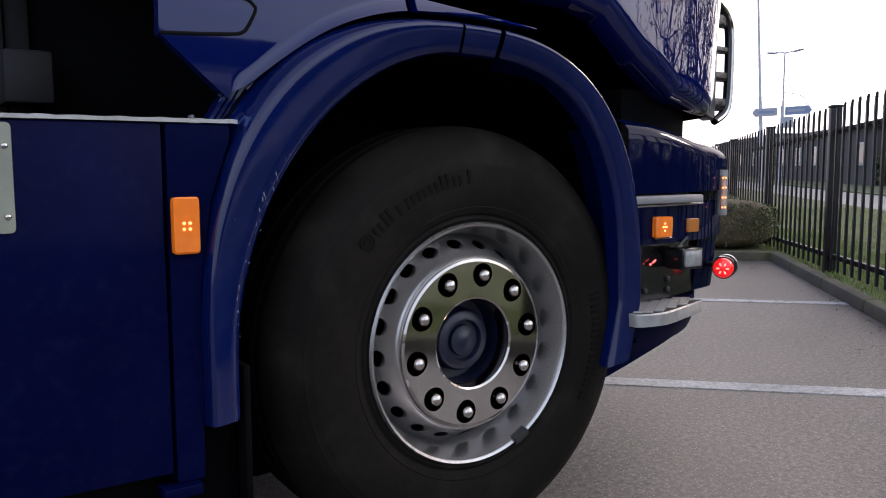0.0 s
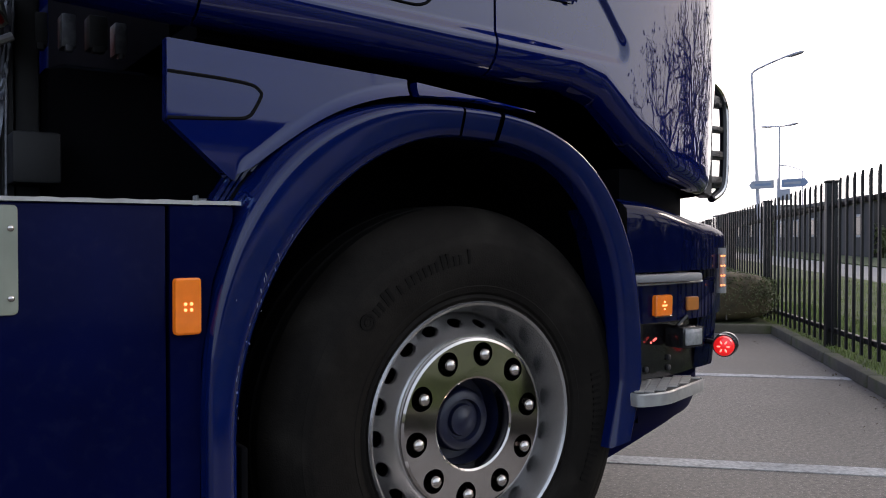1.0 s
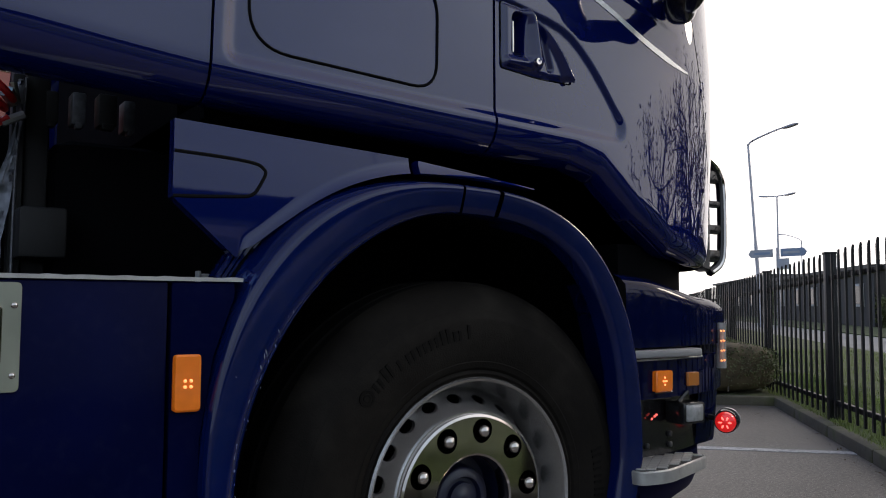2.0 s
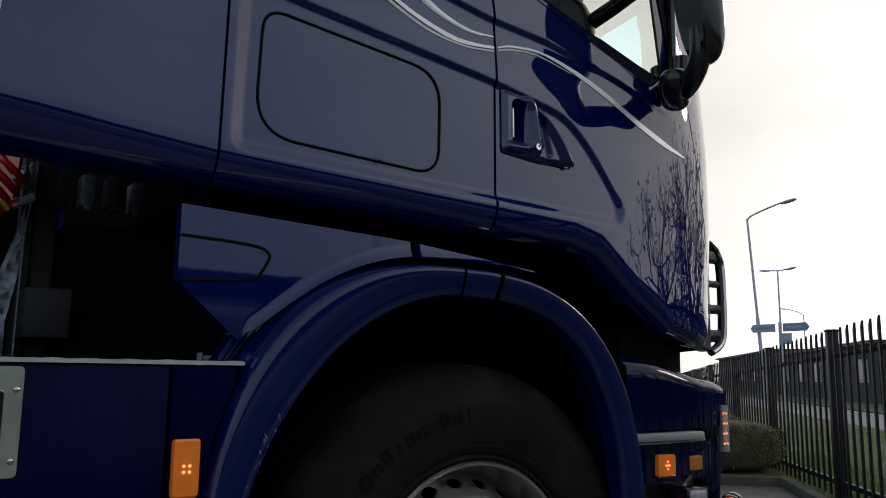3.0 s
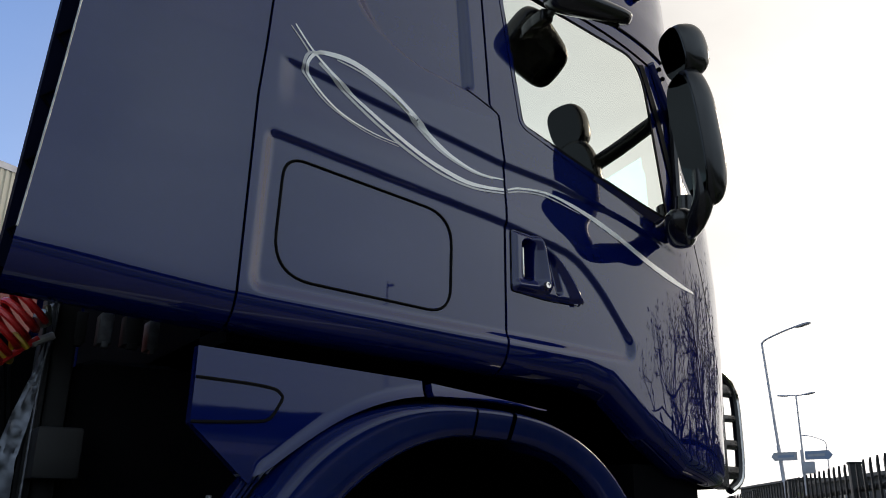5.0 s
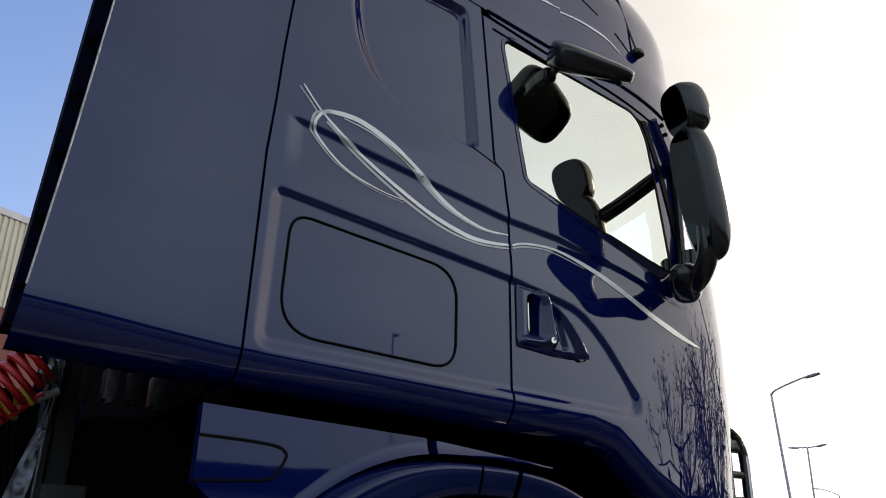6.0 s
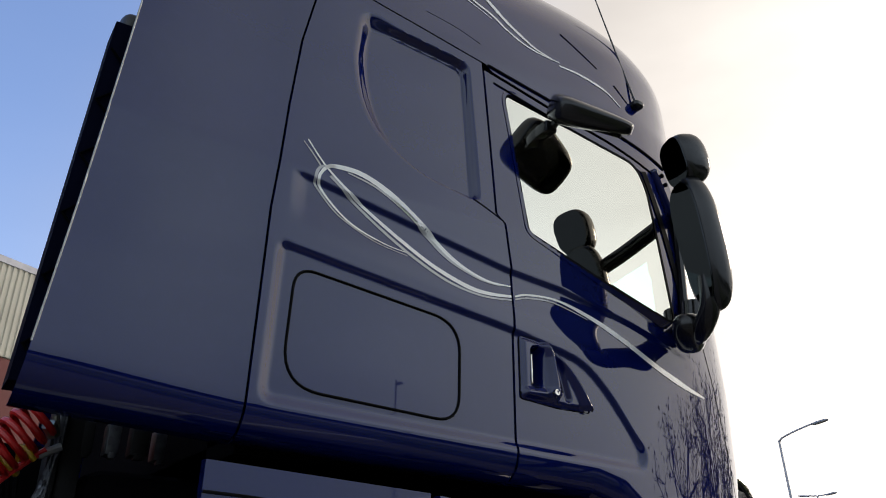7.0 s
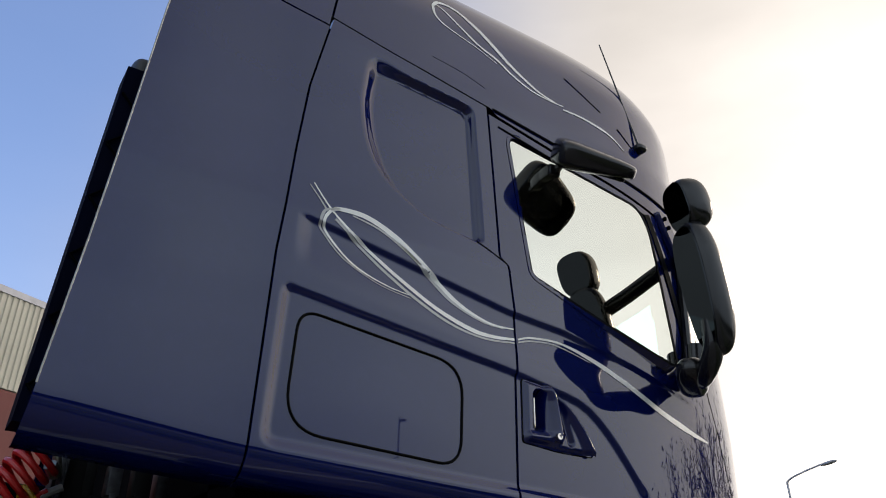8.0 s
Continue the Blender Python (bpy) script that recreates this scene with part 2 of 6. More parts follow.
def part(name, shape, material, parent=None, label="", smooth=True, sharp=40.0):
    """Links one mesh object under a thing or a part. shape: a bmesh, (verts, faces), or a mesh."""
    if isinstance(shape, bpy.types.Mesh):
        me = shape
    elif isinstance(shape, tuple):
        me = mesh_from(name, *shape, material, smooth, sharp)
    else:
        shape.verts.index_update()
        v = [tuple(q.co) for q in shape.verts]
        f = [[q.index for q in g.verts] for g in shape.faces]
        shape.free()
        me = mesh_from(name, v, f, material, smooth, sharp)
    ob = new(name, me)
    if parent:
        ob.parent = parent
        up = parent
        base = Matrix()
        while up:
            base = (up.matrix_parent_inverse if up.parent else Matrix()) @ up.matrix_basis @ base
            up = up.parent
        ob.matrix_parent_inverse = base.inverted()
    if label:
        ob["label"] = label
    return ob


def join(*shapes):
    """Several (verts, faces) as one."""
    v, f = [], []
    for a, b in shapes:
        k = len(v)
        v += [tuple(p) for p in a]
        f += [tuple(i + k for i in g) for g in b]
    return v, f


def moved(shape, m):
    return [tuple(m @ Vector(p)) for p in shape[0]], shape[1]


def box(x0, x1, y0, y1, z0, z1, bevel=0.0, segments=2):
    bm = bmesh.new()
    bmesh.ops.create_cube(bm, size=1.0)
    for v in bm.verts:
        v.co = ((x0 + x1) / 2 + v.co.x * (x1 - x0), (y0 + y1) / 2 + v.co.y * (y1 - y0), (z0 + z1) / 2 + v.co.z * (z1 - z0))
    if bevel:
        bmesh.ops.bevel(bm, geom=bm.edges[:], offset=bevel, segments=segments, affect="EDGES", profile=0.5)
    bm.verts.index_update()
    out = [tuple(v.co) for v in bm.verts], [tuple(v.index for v in f.verts) for f in bm.faces]
    bm.free()
    return out


def revolve(profile, steps, axis_m, closed=False, start=0.0, sweep=360.0):
    """profile: (radius, along) pairs, turned round the local z axis, then laid by axis_m."""
    v, f, n = [], [], len(profile)
    whole = sweep >= 360
    count = steps if whole else steps + 1
    for i in range(count):
        a = radians(start + sweep * i / steps)
        for r, h in profile:
            v.append(tuple(axis_m @ Vector((r * math.cos(a), r * math.sin(a), h))))
    for i in range(steps):
        j = (i + 1) % count
        for k in range(n if closed else n - 1):
            q = (k + 1) % n
            f.append((i * n + k, j * n + k, j * n + q, i * n + q))
    return v, f


def tube(points, radius, sides=8, taper=1.0, caps=True):
    """A round bar along points."""
    pts = [Vector(p) for p in points]
    v, f, up = [], [], None
    for i, p in enumerate(pts):
        d = (pts[min(i + 1, len(pts) - 1)] - pts[max(i - 1, 0)]).normalized()
        up = (up - d * up.dot(d)).normalized() if up else d.orthogonal().normalized()
        side = d.cross(up)
        r = radius * (1 + (taper - 1) * i / max(1, len(pts) - 1))
        for k in range(sides):
            a = 2 * math.pi * k / sides
            v.append(tuple(p + (up * math.cos(a) + side * math.sin(a)) * r))
    for i in range(len(pts) - 1):
        for k in range(sides):
            q = (k + 1) % sides
            f.append((i * sides + k, i * sides + q, (i + 1) * sides + q, (i + 1) * sides + k))
    if caps:
        f.append(tuple(range(sides - 1, -1, -1)))
        f.append(tuple((len(pts) - 1) * sides + k for k in range(sides)))
    return v, f


def spline(points, steps=8, closed=False):
    """Catmull-Rom through points."""
    pts = [Vector(p) for p in points]
    n, out = len(pts), []
    for i in range(n if closed else n - 1):
        if closed:
            a, b, c, d = (pts[(i + k) % n] for k in (-1, 0, 1, 2))
        else:
            a, b, c, d = pts[max(i - 1, 0)], pts[i], pts[i + 1], pts[min(i + 2, n - 1)]
        for s in range(steps):
            t = s / steps
            out.append(0.5 * (2 * b + (c - a) * t + (2 * a - 5 * b + 4 * c - d) * t * t + (3 * b - a - 3 * c + d) * t ** 3))
    if not closed:
        out.append(pts[-1])
    return out


def rounded(corners, radius, steps=6):
    """A closed polygon with rounded corners, in two dimensions."""
    n, out = len(corners), []
    for i in range(n):
        p, a, b = Vector(corners[i]), Vector(corners[i - 1]), Vector(corners[(i + 1) % n])
        r = radius[i] if isinstance(radius, (list, tuple)) else radius
        u, w = (a - p), (b - p)
        cut = min(r, 0.48 * u.length, 0.48 * w.length)
        s, e = p + u.normalized() * cut, p + w.normalized() * cut
        for k in range(steps + 1):
            t = k / steps
            out.append((1 - t) ** 2 * s + 2 * t * (1 - t) * p + t * t * e)
    return out


def prism(outline, m, depth, bevel=0.0):
    """A flat outline in local x, y, thickened along local z from 0 to depth, and laid by m."""
    n = len(outline)
    rings = [(0.0, 1.0)] + ([(depth - bevel, 1.0), (depth, 0.0)] if bevel else [(depth, 1.0)])
    c = sum((Vector(p) for p in outline), Vector((0, 0))) / n
    v, f = [], []
    for h, full in rings:
        for p in outline:
            q = Vector(p)
            if not full:
                d = (q - c)
                q = q - d.normalized() * bevel
            v.append(tuple(m @ Vector((q.x, q.y, h))))
    for r in range(len(rings) - 1):
        for k in range(n):
            j = (k + 1) % n
            f.append((r * n + k, r * n + j, (r + 1) * n + j, (r + 1) * n + k))
    f.append(tuple(range(n - 1, -1, -1)))
    f.append(tuple((len(rings) - 1) * n + k for k in range(n)))
    return v, f


def soft_step(t):
    t = min(1.0, max(0.0, t))
    return t * t * (3 - 2 * t)


def table(z, rows):
    """A value read off straight lines between (key, value) rows."""
    if z <= rows[0][0]:
        return rows[0][1]
    for (a, va), (b, vb) in zip(rows, rows[1:]):
        if z <= b:
            return va + (vb - va) * (z - a) / (b - a)
    return rows[-1][1]


def inside(x, z, poly):
    """How far (x, z) lies inside a polygon; outside is negative."""
    far, hit, n = 1e9, False, len(poly)
    for i in range(n):
        (ax, az), (bx, bz) = poly[i - 1], poly[i]
        ex, ez, px, pz = bx - ax, bz - az, x - ax, z - az
        t = min(1, max(0, (px * ex + pz * ez) / (ex * ex + ez * ez)))
        far = min(far, math.hypot(px - t * ex, pz - t * ez))
        if (az > z) != (bz > z) and x < ax + (z - az) / (bz - az) * ex:
            hit = not hit
    return far if hit else -far


def grown_flat(poly, by):
    """An outline drawn in (by < 0) towards its middle."""
    c = sum((Vector(p) for p in poly), Vector((0, 0))) / len(poly)
    return [Vector(p) + (Vector(p) - c).normalized() * by for p in poly]


# ---- the cab's outer form ----
YC = 1.20                                            # the lorry's centre line
XS, POWER = 0.40, 2.8                                # where the side begins to turn to the front, and how squarely
FRONT = [(1.10, 1.465), (1.30, 1.475), (1.50, 1.50), (1.75, 1.50), (2.00, 1.47), (2.40, 1.39), (2.75, 1.36), (3.05, 1.40), (3.30, 1.36), (3.50, 1.16), (3.66, 0.78)]
LOW = [(-1.20, 1.400), (-0.65, 1.372), (0.36, 1.335), (0.46, 1.310), (0.60, 1.200), (0.78, 1.105), (1.00, 1.085), (1.60, 1.085)]
TURN_IN = [(-1.20, 0.105), (-0.66, 0.085), (0.30, 0.080), (0.46, 0.082), (0.70, 0.085), (0.95, 0.050), (1.6, 0.045)]
RECESS = [tuple(p) for p in rounded([(-0.605, 1.835), (0.06, 1.752), (0.33, 1.703), (0.425, 1.62), (0.545, 1.47), (0.535, 1.425), (-0.615, 1.462)], [0.02, 0.02, 0.10, 0.06, 0.03, 0.05, 0.03], 3)]
BLIND = [tuple(p) for p in rounded([(-0.400, 2.632), (-0.418, 2.473), (-0.396, 2.328), (-0.335, 2.222), (-0.225, 2.150), (-0.035, 2.120), (-0.050, 2.606)], [0.035, 0.05, 0.06, 0.06, 0.08, 0.02, 0.03], 3)]
RIB = [(-0.60, 2.036), (0.06, 1.924), (0.26, 1.907), (0.53, 1.857), (0.86, 1.78), (1.1, 1.70)]


def side_y(x, z):
    y, depth = 0.03, table(x, TURN_IN)
    turn = table(x, LOW) + depth
    if z < turn:
        y += depth * (1 - math.sqrt(max(0.0, 1 - min(1.0, (turn - z) / (depth * 1.02)) ** 2)))
    if z < 1.32 and x > 0.50:
        y += 0.26 * (1.32 - z) ** 2 * soft_step((x - 0.50) / 0.35)
    if z > 2.05:
        y += 0.07 * (min(z, 2.68) - 2.05)
    if z > 2.68:
        y += 0.16 * (z - 2.68) + max(0.0, z - 2.93) ** 2
    return y


def cab_y(x, z, pressed=True):
    u = (x - XS) / (table(z, FRONT) - XS)
    y = side_y(x, z)
    if u > 0:
        y = YC - (YC - y) * max(0.0, 1 - min(u, 1.0) ** POWER) ** (1 / POWER)
    if pressed and x > -0.64:
        wide = 0.014 + 0.018 * max(soft_step((-0.575 - x) / 0.03), soft_step((1.52 - z) / 0.04))
        y += 0.010 * soft_step(inside(x, z, RECESS) / wide + 0.5) + 0.026 * soft_step(inside(x, z, BLIND) / (0.018 + 0.040 * soft_step((-0.28 - x) / 0.12)) + 0.5)
        under = table(x, RIB) - z
        if under > -0.02 and x < 0.9:
            y += 0.009 * soft_step(under / 0.014 + 0.5) * (1 - soft_step((under - 0.03) / 0.12)) * soft_step((x + 0.60) / 0.05) * (1 - soft_step((x - 0.55) / 0.30))
    return y


def corner_x(z, k):
    """x of the k-th part (0 to 1) of the way round the front corner."""
    return XS + (table(z, FRONT) - XS) * math.sin(k * math.pi / 2) ** (2 / POWER)


def top_line(x):
    return table(x, [(-0.70, 2.768), (-0.352, 2.697), (-0.065, 2.649), (0.129, 2.618), (0.324, 2.587), (0.604, 2.568), (0.779, 2.547), (1.20, 2.50)])


def door_top(x):
    return table(x, [(0.0, 2.615), (0.33, 2.548), (0.52, 2.519), (0.754, 2.476), (1.5, 2.40)])


DOOR_REAR = [(1.0, 0.088), (1.90, 0.081), (1.99, 0.068), (2.068, 0.058), (2.092, 0.028), (2.375, 0.020), (2.65, 0.011), (2.80, 0.008)]
DOOR_FRONT = [(1.05, 1.15), (1.42, 1.067), (1.69, 0.98), (1.87, 0.92), (2.10, 0.878), (2.27, 0.825), (2.52, 0.753), (3.0, 0.70)]
SLEEPER_REAR = [(1.30, -0.650), (1.92, -0.640), (2.23, -0.617), (2.45, -0.595), (2.70, -0.546), (3.0, -0.48)]
HANDLE = [tuple(p) for p in rounded([(0.101, 1.740), (0.167, 1.737), (0.223, 1.715), (0.275, 1.679), (0.317, 1.624), (0.350, 1.558), (0.232, 1.556), (0.103, 1.566)], [0.010, 0.03, 0.03, 0.03, 0.03, 0.010, 0.03, 0.010], 5)]
SLOT = [tuple(p) for p in rounded([(0.138, 1.712), (0.172, 1.716), (0.172, 1.604), (0.136, 1.604)], 0.014, 3)]
PANE = [tuple(p) for p in rounded([(0.092, 2.560), (0.150, 2.068), (0.458, 1.958), (0.706, 1.884), (0.690, 2.184), (0.676, 2.38), (0.640, 2.462)], [0.045, 0.02, 0.06, 0.03, 0.3, 0.05, 0.06], 5)]


def panel(name, x0, x1, z0, z1, nx, nz, material, parent, y_of=cab_y, holes=(), lip=0.02, label="", mirror=False):
    """A pressed sheet between x0(z), x1(z) and z0(x), z1(x), with its edges turned in."""
    v, f = [], []
    for j in range(nz + 1):
        for i in range(nx + 1):
            z = 0.0
            t, s = j / nz, i / nx
            x = x0(1.8) + (x1(1.8) - x0(1.8)) * s
            for _ in range(3):
                z = z0(x) + (z1(x) - z0(x)) * t
                x = x0(z) + (x1(z) - x0(z)) * s
            v.append((x, y_of(x, z), z))
    w = nx + 1
    for j in range(nz):
        for i in range(nx):
            q = (j * w + i, j * w + i + 1, (j + 1) * w + i + 1, (j + 1) * w + i)
            if any(inside(sum(v[k][0] for k in q) / 4, sum(v[k][2] for k in q) / 4, h) > -0.004 for h in holes):
                continue
            f.append(q)
    rim = [i for i in range(w)] + [j * w + nx for j in range(1, nz + 1)] + [nz * w + i for i in range(nx - 1, -1, -1)] + [j * w for j in range(nz - 1, 0, -1)]
    k = len(v)
    v += [(v[i][0], v[i][1] + lip, v[i][2]) for i in rim]
    n = len(rim)
    f += [(rim[(i + 1) % n], rim[i], k + i, k + (i + 1) % n) for i in range(n)]
    if mirror:
        v = [(a, 2 * YC - b, c) for a, b, c in v]
        f = [tuple(reversed(g)) for g in f]
    return part(name, (v, f), material, parent, label, sharp=50)


def on_cab(points, out=0.003, steps=10):
    """A curve laid on the cab's skin from (x, z) points."""
    return [Vector((p.x, cab_y(p.x, p.y) - out, p.y)) for p in spline([(a, b, 0) for a, b in points], steps)]


def ribbon(points, width, depth=0.0015):
    """A thin film along a curve on the lorry's side; width: rows of (part of the way, metres)."""
    v, f, n = [], [], len(points)
    for i, p in enumerate(points):
        d = points[min(i + 1, n - 1)] - points[max(i - 1, 0)]
        side = Vector((-d.z, 0, d.x)).normalized()
        t = i / (n - 1)
        w = 1.2 * table(t, width)
        for s in (-1, 1):
            q = p + side * (s * w / 2)
            y = cab_y(q.x, q.z) - depth
            v += [(q.x, y, q.z)]
    for i in range(n - 1):
        f.append((2 * i, 2 * i + 2, 2 * i + 3, 2 * i + 1))
    return v, f


# ---- ground, kerb, fence, road ----
U, V = Vector((0.712, 0.702, 0)), Vector((0.702, -0.712, 0))     # along the kerb, and across it away from the lorry
CORNER = Vector((5.84, 3.08, 0))                                 # where the kerb meets the far kerb


def lot(u, v, z=0.0):
    return tuple(CORNER + U * u + V * v + Vector((0, 0, z)))


def slab(u0, u1, v0, v1, z0, z1, bevel=0.0):
    m = Matrix.Translation(CORNER) @ Matrix(((U.x, V.x, 0, 0), (U.y, V.y, 0, 0), (0, 0, 1, 0), (0, 0, 0, 1)))
    vv, ff = moved(box(u0, u1, v0, v1, z0, z1, bevel), m)
    return vv, [tuple(reversed(g)) for g in ff]


ASPHALT = surface("worn asphalt", (0.122, 0.106, 0.092), 0.52, vary=0.18, scale=0.7, fine=0.55, fine_scale=48, bump=0.16, bump_scale=420, dirt=(0.080, 0.072, 0.065), dirt_amount=0.5, dirt_scale=1.7, spec=0.60, chips=(0.42, 0.39, 0.36))
LINE = surface("worn road paint", (0.50, 0.49, 0.48), 0.8, vary=0.16, scale=4, fine=0.30, fine_scale=62, bump=0.5, bump_scale=170, dirt=(0.18, 0.17, 0.165), dirt_amount=0.9, dirt_scale=22)
KERB = surface("mossy kerb concrete", (0.105, 0.095, 0.066), 0.9, vary=0.22, scale=6, fine=0.2, bump=0.5, bump_scale=120, dirt=(0.075, 0.090, 0.028), dirt_amount=0.9, dirt_scale=5)
SOIL = surface("grass soil", (0.085, 0.100, 0.038), 0.95, vary=0.35, scale=4, fine=0.3, fine_scale=50, bump=0.8, bump_scale=40)
BLADE = surface("grass blade", (0.165, 0.215, 0.048), 0.6, vary=0.3, scale=3)
FENCE = surface("black coated fence steel", (0.008, 0.008, 0.009), 0.45, spec=0.3, vary=0.2, scale=20, bump=0.1)
ROAD = surface("pale road surface", (0.24, 0.235, 0.225), 0.85, vary=0.1, scale=0.5)

ground = part("ground", ([(-900, -900, 0), (900, -900, 0), (900, 900, 0), (-900, 900, 0)], [(0, 1, 2, 3)]), ASPHALT)
tagged(ground, "grey worn asphalt of a parking area", "ground", kind="structure")
for a, (u0, du) in enumerate(((-2.50, 0.10), (-4.76, 0.115), (-7.02, 0.115))):
    line = part("parking_line", slab(u0 - du / 2, u0 + du / 2, -5.2, 0.02, 0.0005, 0.004), LINE)
    tagged(line, "worn white painted parking line on the asphalt", "road marking", "parking lines", "structure")
verge = part("verge", join(slab(-26, 120, 0.104, 3.6, -0.02, 0.068), slab(0.104, 14, -9, 0.104, -0.02, 0.068)), SOIL, smooth=False)
tagged(verge, "strip of grass between the kerb and the road", "grass", kind="structure")
far_road = part("road", slab(-60, 160, 3.6, 6.4, -0.02, 0.02), ROAD, smooth=False)
tagged(far_road, "pale road running beyond the fence", "road", kind="structure")
far_verge = part("verge", slab(-90, 200, 6.4, 60.0, -0.02, 0.06), SOIL, smooth=False)
tagged(far_verge, "grass beyond the road", "grass", kind="structure")

kerb = thing("kerb", "mossy concrete kerb along the parking area", "kerb", kind="structure")
stone = mesh_from("kerb_stone", *box(-0.496, 0.496, 0.0, 0.105, -0.05, 0.085, 0.014), KERB, sharp=30)
for a in range(-14, 1):
    k = part("kerb_stone", stone, KERB, kerb)
    k.matrix_local = Matrix.Translation(lot(a - 0.34, 0)) @ Matrix(((U.x, V.x, 0, 0), (U.y, V.y, 0, 0), (0, 0, 1, 0), (0, 0, 0, 1)))
for a in range(0, 6):
    k = part("kerb_stone", stone, KERB, kerb)
    k.matrix_local = Matrix.Translation(lot(0.0, -0.34 - a)) @ Matrix(((V.x, U.x, 0, 0), (V.y, U.y, 0, 0), (0, 0, 1, 0), (0, 0, 0, 1)))

fence = thing("fence", "black steel fence of slanted-top vertical bars", "fence", kind="structure")
FV, POST, SPAN, FALL = 0.15, -1.46, 2.43, -0.021      # behind the kerb's face; one post along it; post to post; fall along it
lay = Matrix(((U.x, V.x, 0, 0), (U.y, V.y, 0, 0), (0, 0, 1, 0), (0, 0, 0, 1)))
post_mesh = mesh_from("post", *join(box(-0.040, 0.040, -0.040, 0.040, 0.0, 1.355, 0.004), box(-0.046, 0.046, -0.046, 0.046, 1.355, 1.375, 0.006)), FENCE, sharp=30)
picket_shape = box(-0.017, 0.017, -0.008, 0.008, 0.115, 1.385, 0.003, 1)
picket_shape = [(x, y, z if z < 0.8 else z - 0.050 * (x + 0.017) / 0.034 - 0.015) for x, y, z in picket_shape[0]], picket_shape[1]
picket_mesh = mesh_from("picket", *picket_shape, FENCE, sharp=30)
for p in range(-2, 6):
    u = POST + SPAN * p
    k = part("post", post_mesh, FENCE, fence)
    k.matrix_local = Matrix.Translation(lot(u, FV, FALL * (u - POST))) @ lay
    for q in range(1, 14):
        w = u + SPAN * q / 14
        k = part("picket", picket_mesh, FENCE, fence)
        k.matrix_local = Matrix.Translation(lot(w, FV - 0.030, FALL * (w - POST) + random.uniform(-0.004, 0.004))) @ lay
for z in (0.215, 1.172):
    v, f = slab(POST - SPAN * 2, POST + SPAN * 6, FV - 0.016, FV + 0.022, z - 0.019, z + 0.019, 0.004)
    part("rail", ([(a, b, c + FALL * ((Vector((a, b, 0)) - CORNER).dot(U) - POST)) for a, b, c in v], f), FENCE, fence)

# ---- the lorry ----
lorry = thing("lorry", "dark navy-blue tractor lorry with silver pinstripes", "lorry")


def superbox(size, power=4.0, m=Matrix(), nu=28, nv=16):
    """A rounded block: a superellipsoid of the given full sizes, laid by m."""
    v, f = [], []

    def pw(c):
        return math.copysign(abs(c) ** (2 / power), c)
    for j in range(nv + 1):
        b = -math.pi / 2 + math.pi * j / nv
        for i in range(nu):
            a = 2 * math.pi * i / nu
            v.append(tuple(m @ Vector((size[0] / 2 * pw(math.cos(b)) * pw(math.cos(a)), size[1] / 2 * pw(math.cos(b)) * pw(math.sin(a)), size[2] / 2 * pw(math.sin(b))))))
    for j in range(nv):
        for i in range(nu):
            k = (i + 1) % nu
            f.append((j * nu + i, j * nu + k, (j + 1) * nu + k, (j + 1) * nu + i))
    return v, f


# cab skin
sleeper = panel("sleeper_side", lambda z: table(z, SLEEPER_REAR) + 0.001, lambda z: table(z, DOOR_REAR) - 0.004, lambda x: table(x, LOW), top_line, 130, 250, PAINT, lorry)
door = panel("door", lambda z: table(z, DOOR_REAR) + 0.004, lambda z: table(z, DOOR_FRONT) - 0.004, lambda x: table(x, LOW), door_top, 140, 200, PAINT, lorry, holes=(PANE, SLOT))
roof_v, roof_f = [], []
NK, NZ = 70, 46


def roof_low(x):
    return top_line(x) if x < 0.022 else door_top(x) + 0.007


for j in range(NZ + 1):
    for i in range(NK + 1):
        t, s = j / NZ, i / NK
        x = -0.54 + s * 1.2
        z = 3.0
        for _ in range(4):
            z = roof_low(x) + 0.006 + (3.66 - roof_low(x)) * t
            rear = -0.546 + 0.16 * (z - 2.70)
            x = rear + (XS - rear) * (s / 0.45) if s < 0.45 else corner_x(z, (s - 0.45) / 0.55)
        roof_v.append((x, cab_y(x, z), z))
for j in range(NZ):
    for i in range(NK):
        a = j * (NK + 1) + i
        roof_f.append((a, a + 1, a + NK + 2, a + NK + 1))
k = len(roof_v)
far_half = [(x, 2 * YC - y, z) for x, y, z in roof_v]
roof_all = (roof_v + far_half, roof_f + [tuple(i + k for i in reversed(g)) for g in roof_f])
roof = part("roof", roof_all, PAINT, lorry, "high roof in navy paint", sharp=60)
lid = [roof_v[NZ * (NK + 1) + i] for i in range(NK + 1)]
part("roof_lid", (lid + [(x, 2 * YC - y, z) for x, y, z in lid], [(i, i + 1, NK + 2 + i, NK + 1 + i) for i in range(NK)]), PAINT, lorry)

corner_v, corner_f = [], []
NK, NZ = 34, 60
for j in range(NZ + 1):
    for i in range(NK + 1):
        t, s = j / NZ, i / NK
        z = 1.085 + (2.475 - 1.085) * t
        x0 = table(z, DOOR_FRONT) + 0.004
        u0 = (x0 - XS) / (table(z, FRONT) - XS)
        k0 = math.asin(min(1.0, u0) ** (POWER / 2)) / (math.pi / 2)
        x = corner_x(z, k0 + (1 - k0) * s)
        corner_v.append((x, cab_y(x, z, False), z))
for j in range(NZ):
    for i in range(NK):
        a = j * (NK + 1) + i
        corner_f.append((a, a + 1, a + NK + 2, a + NK + 1))
front = part("front_corner", (corner_v, corner_f), PAINT, lorry)
part("front_corner", ([(x, 2 * YC - y, z) for x, y, z in corner_v], [tuple(reversed(g)) for g in corner_f]), PAINT, lorry)


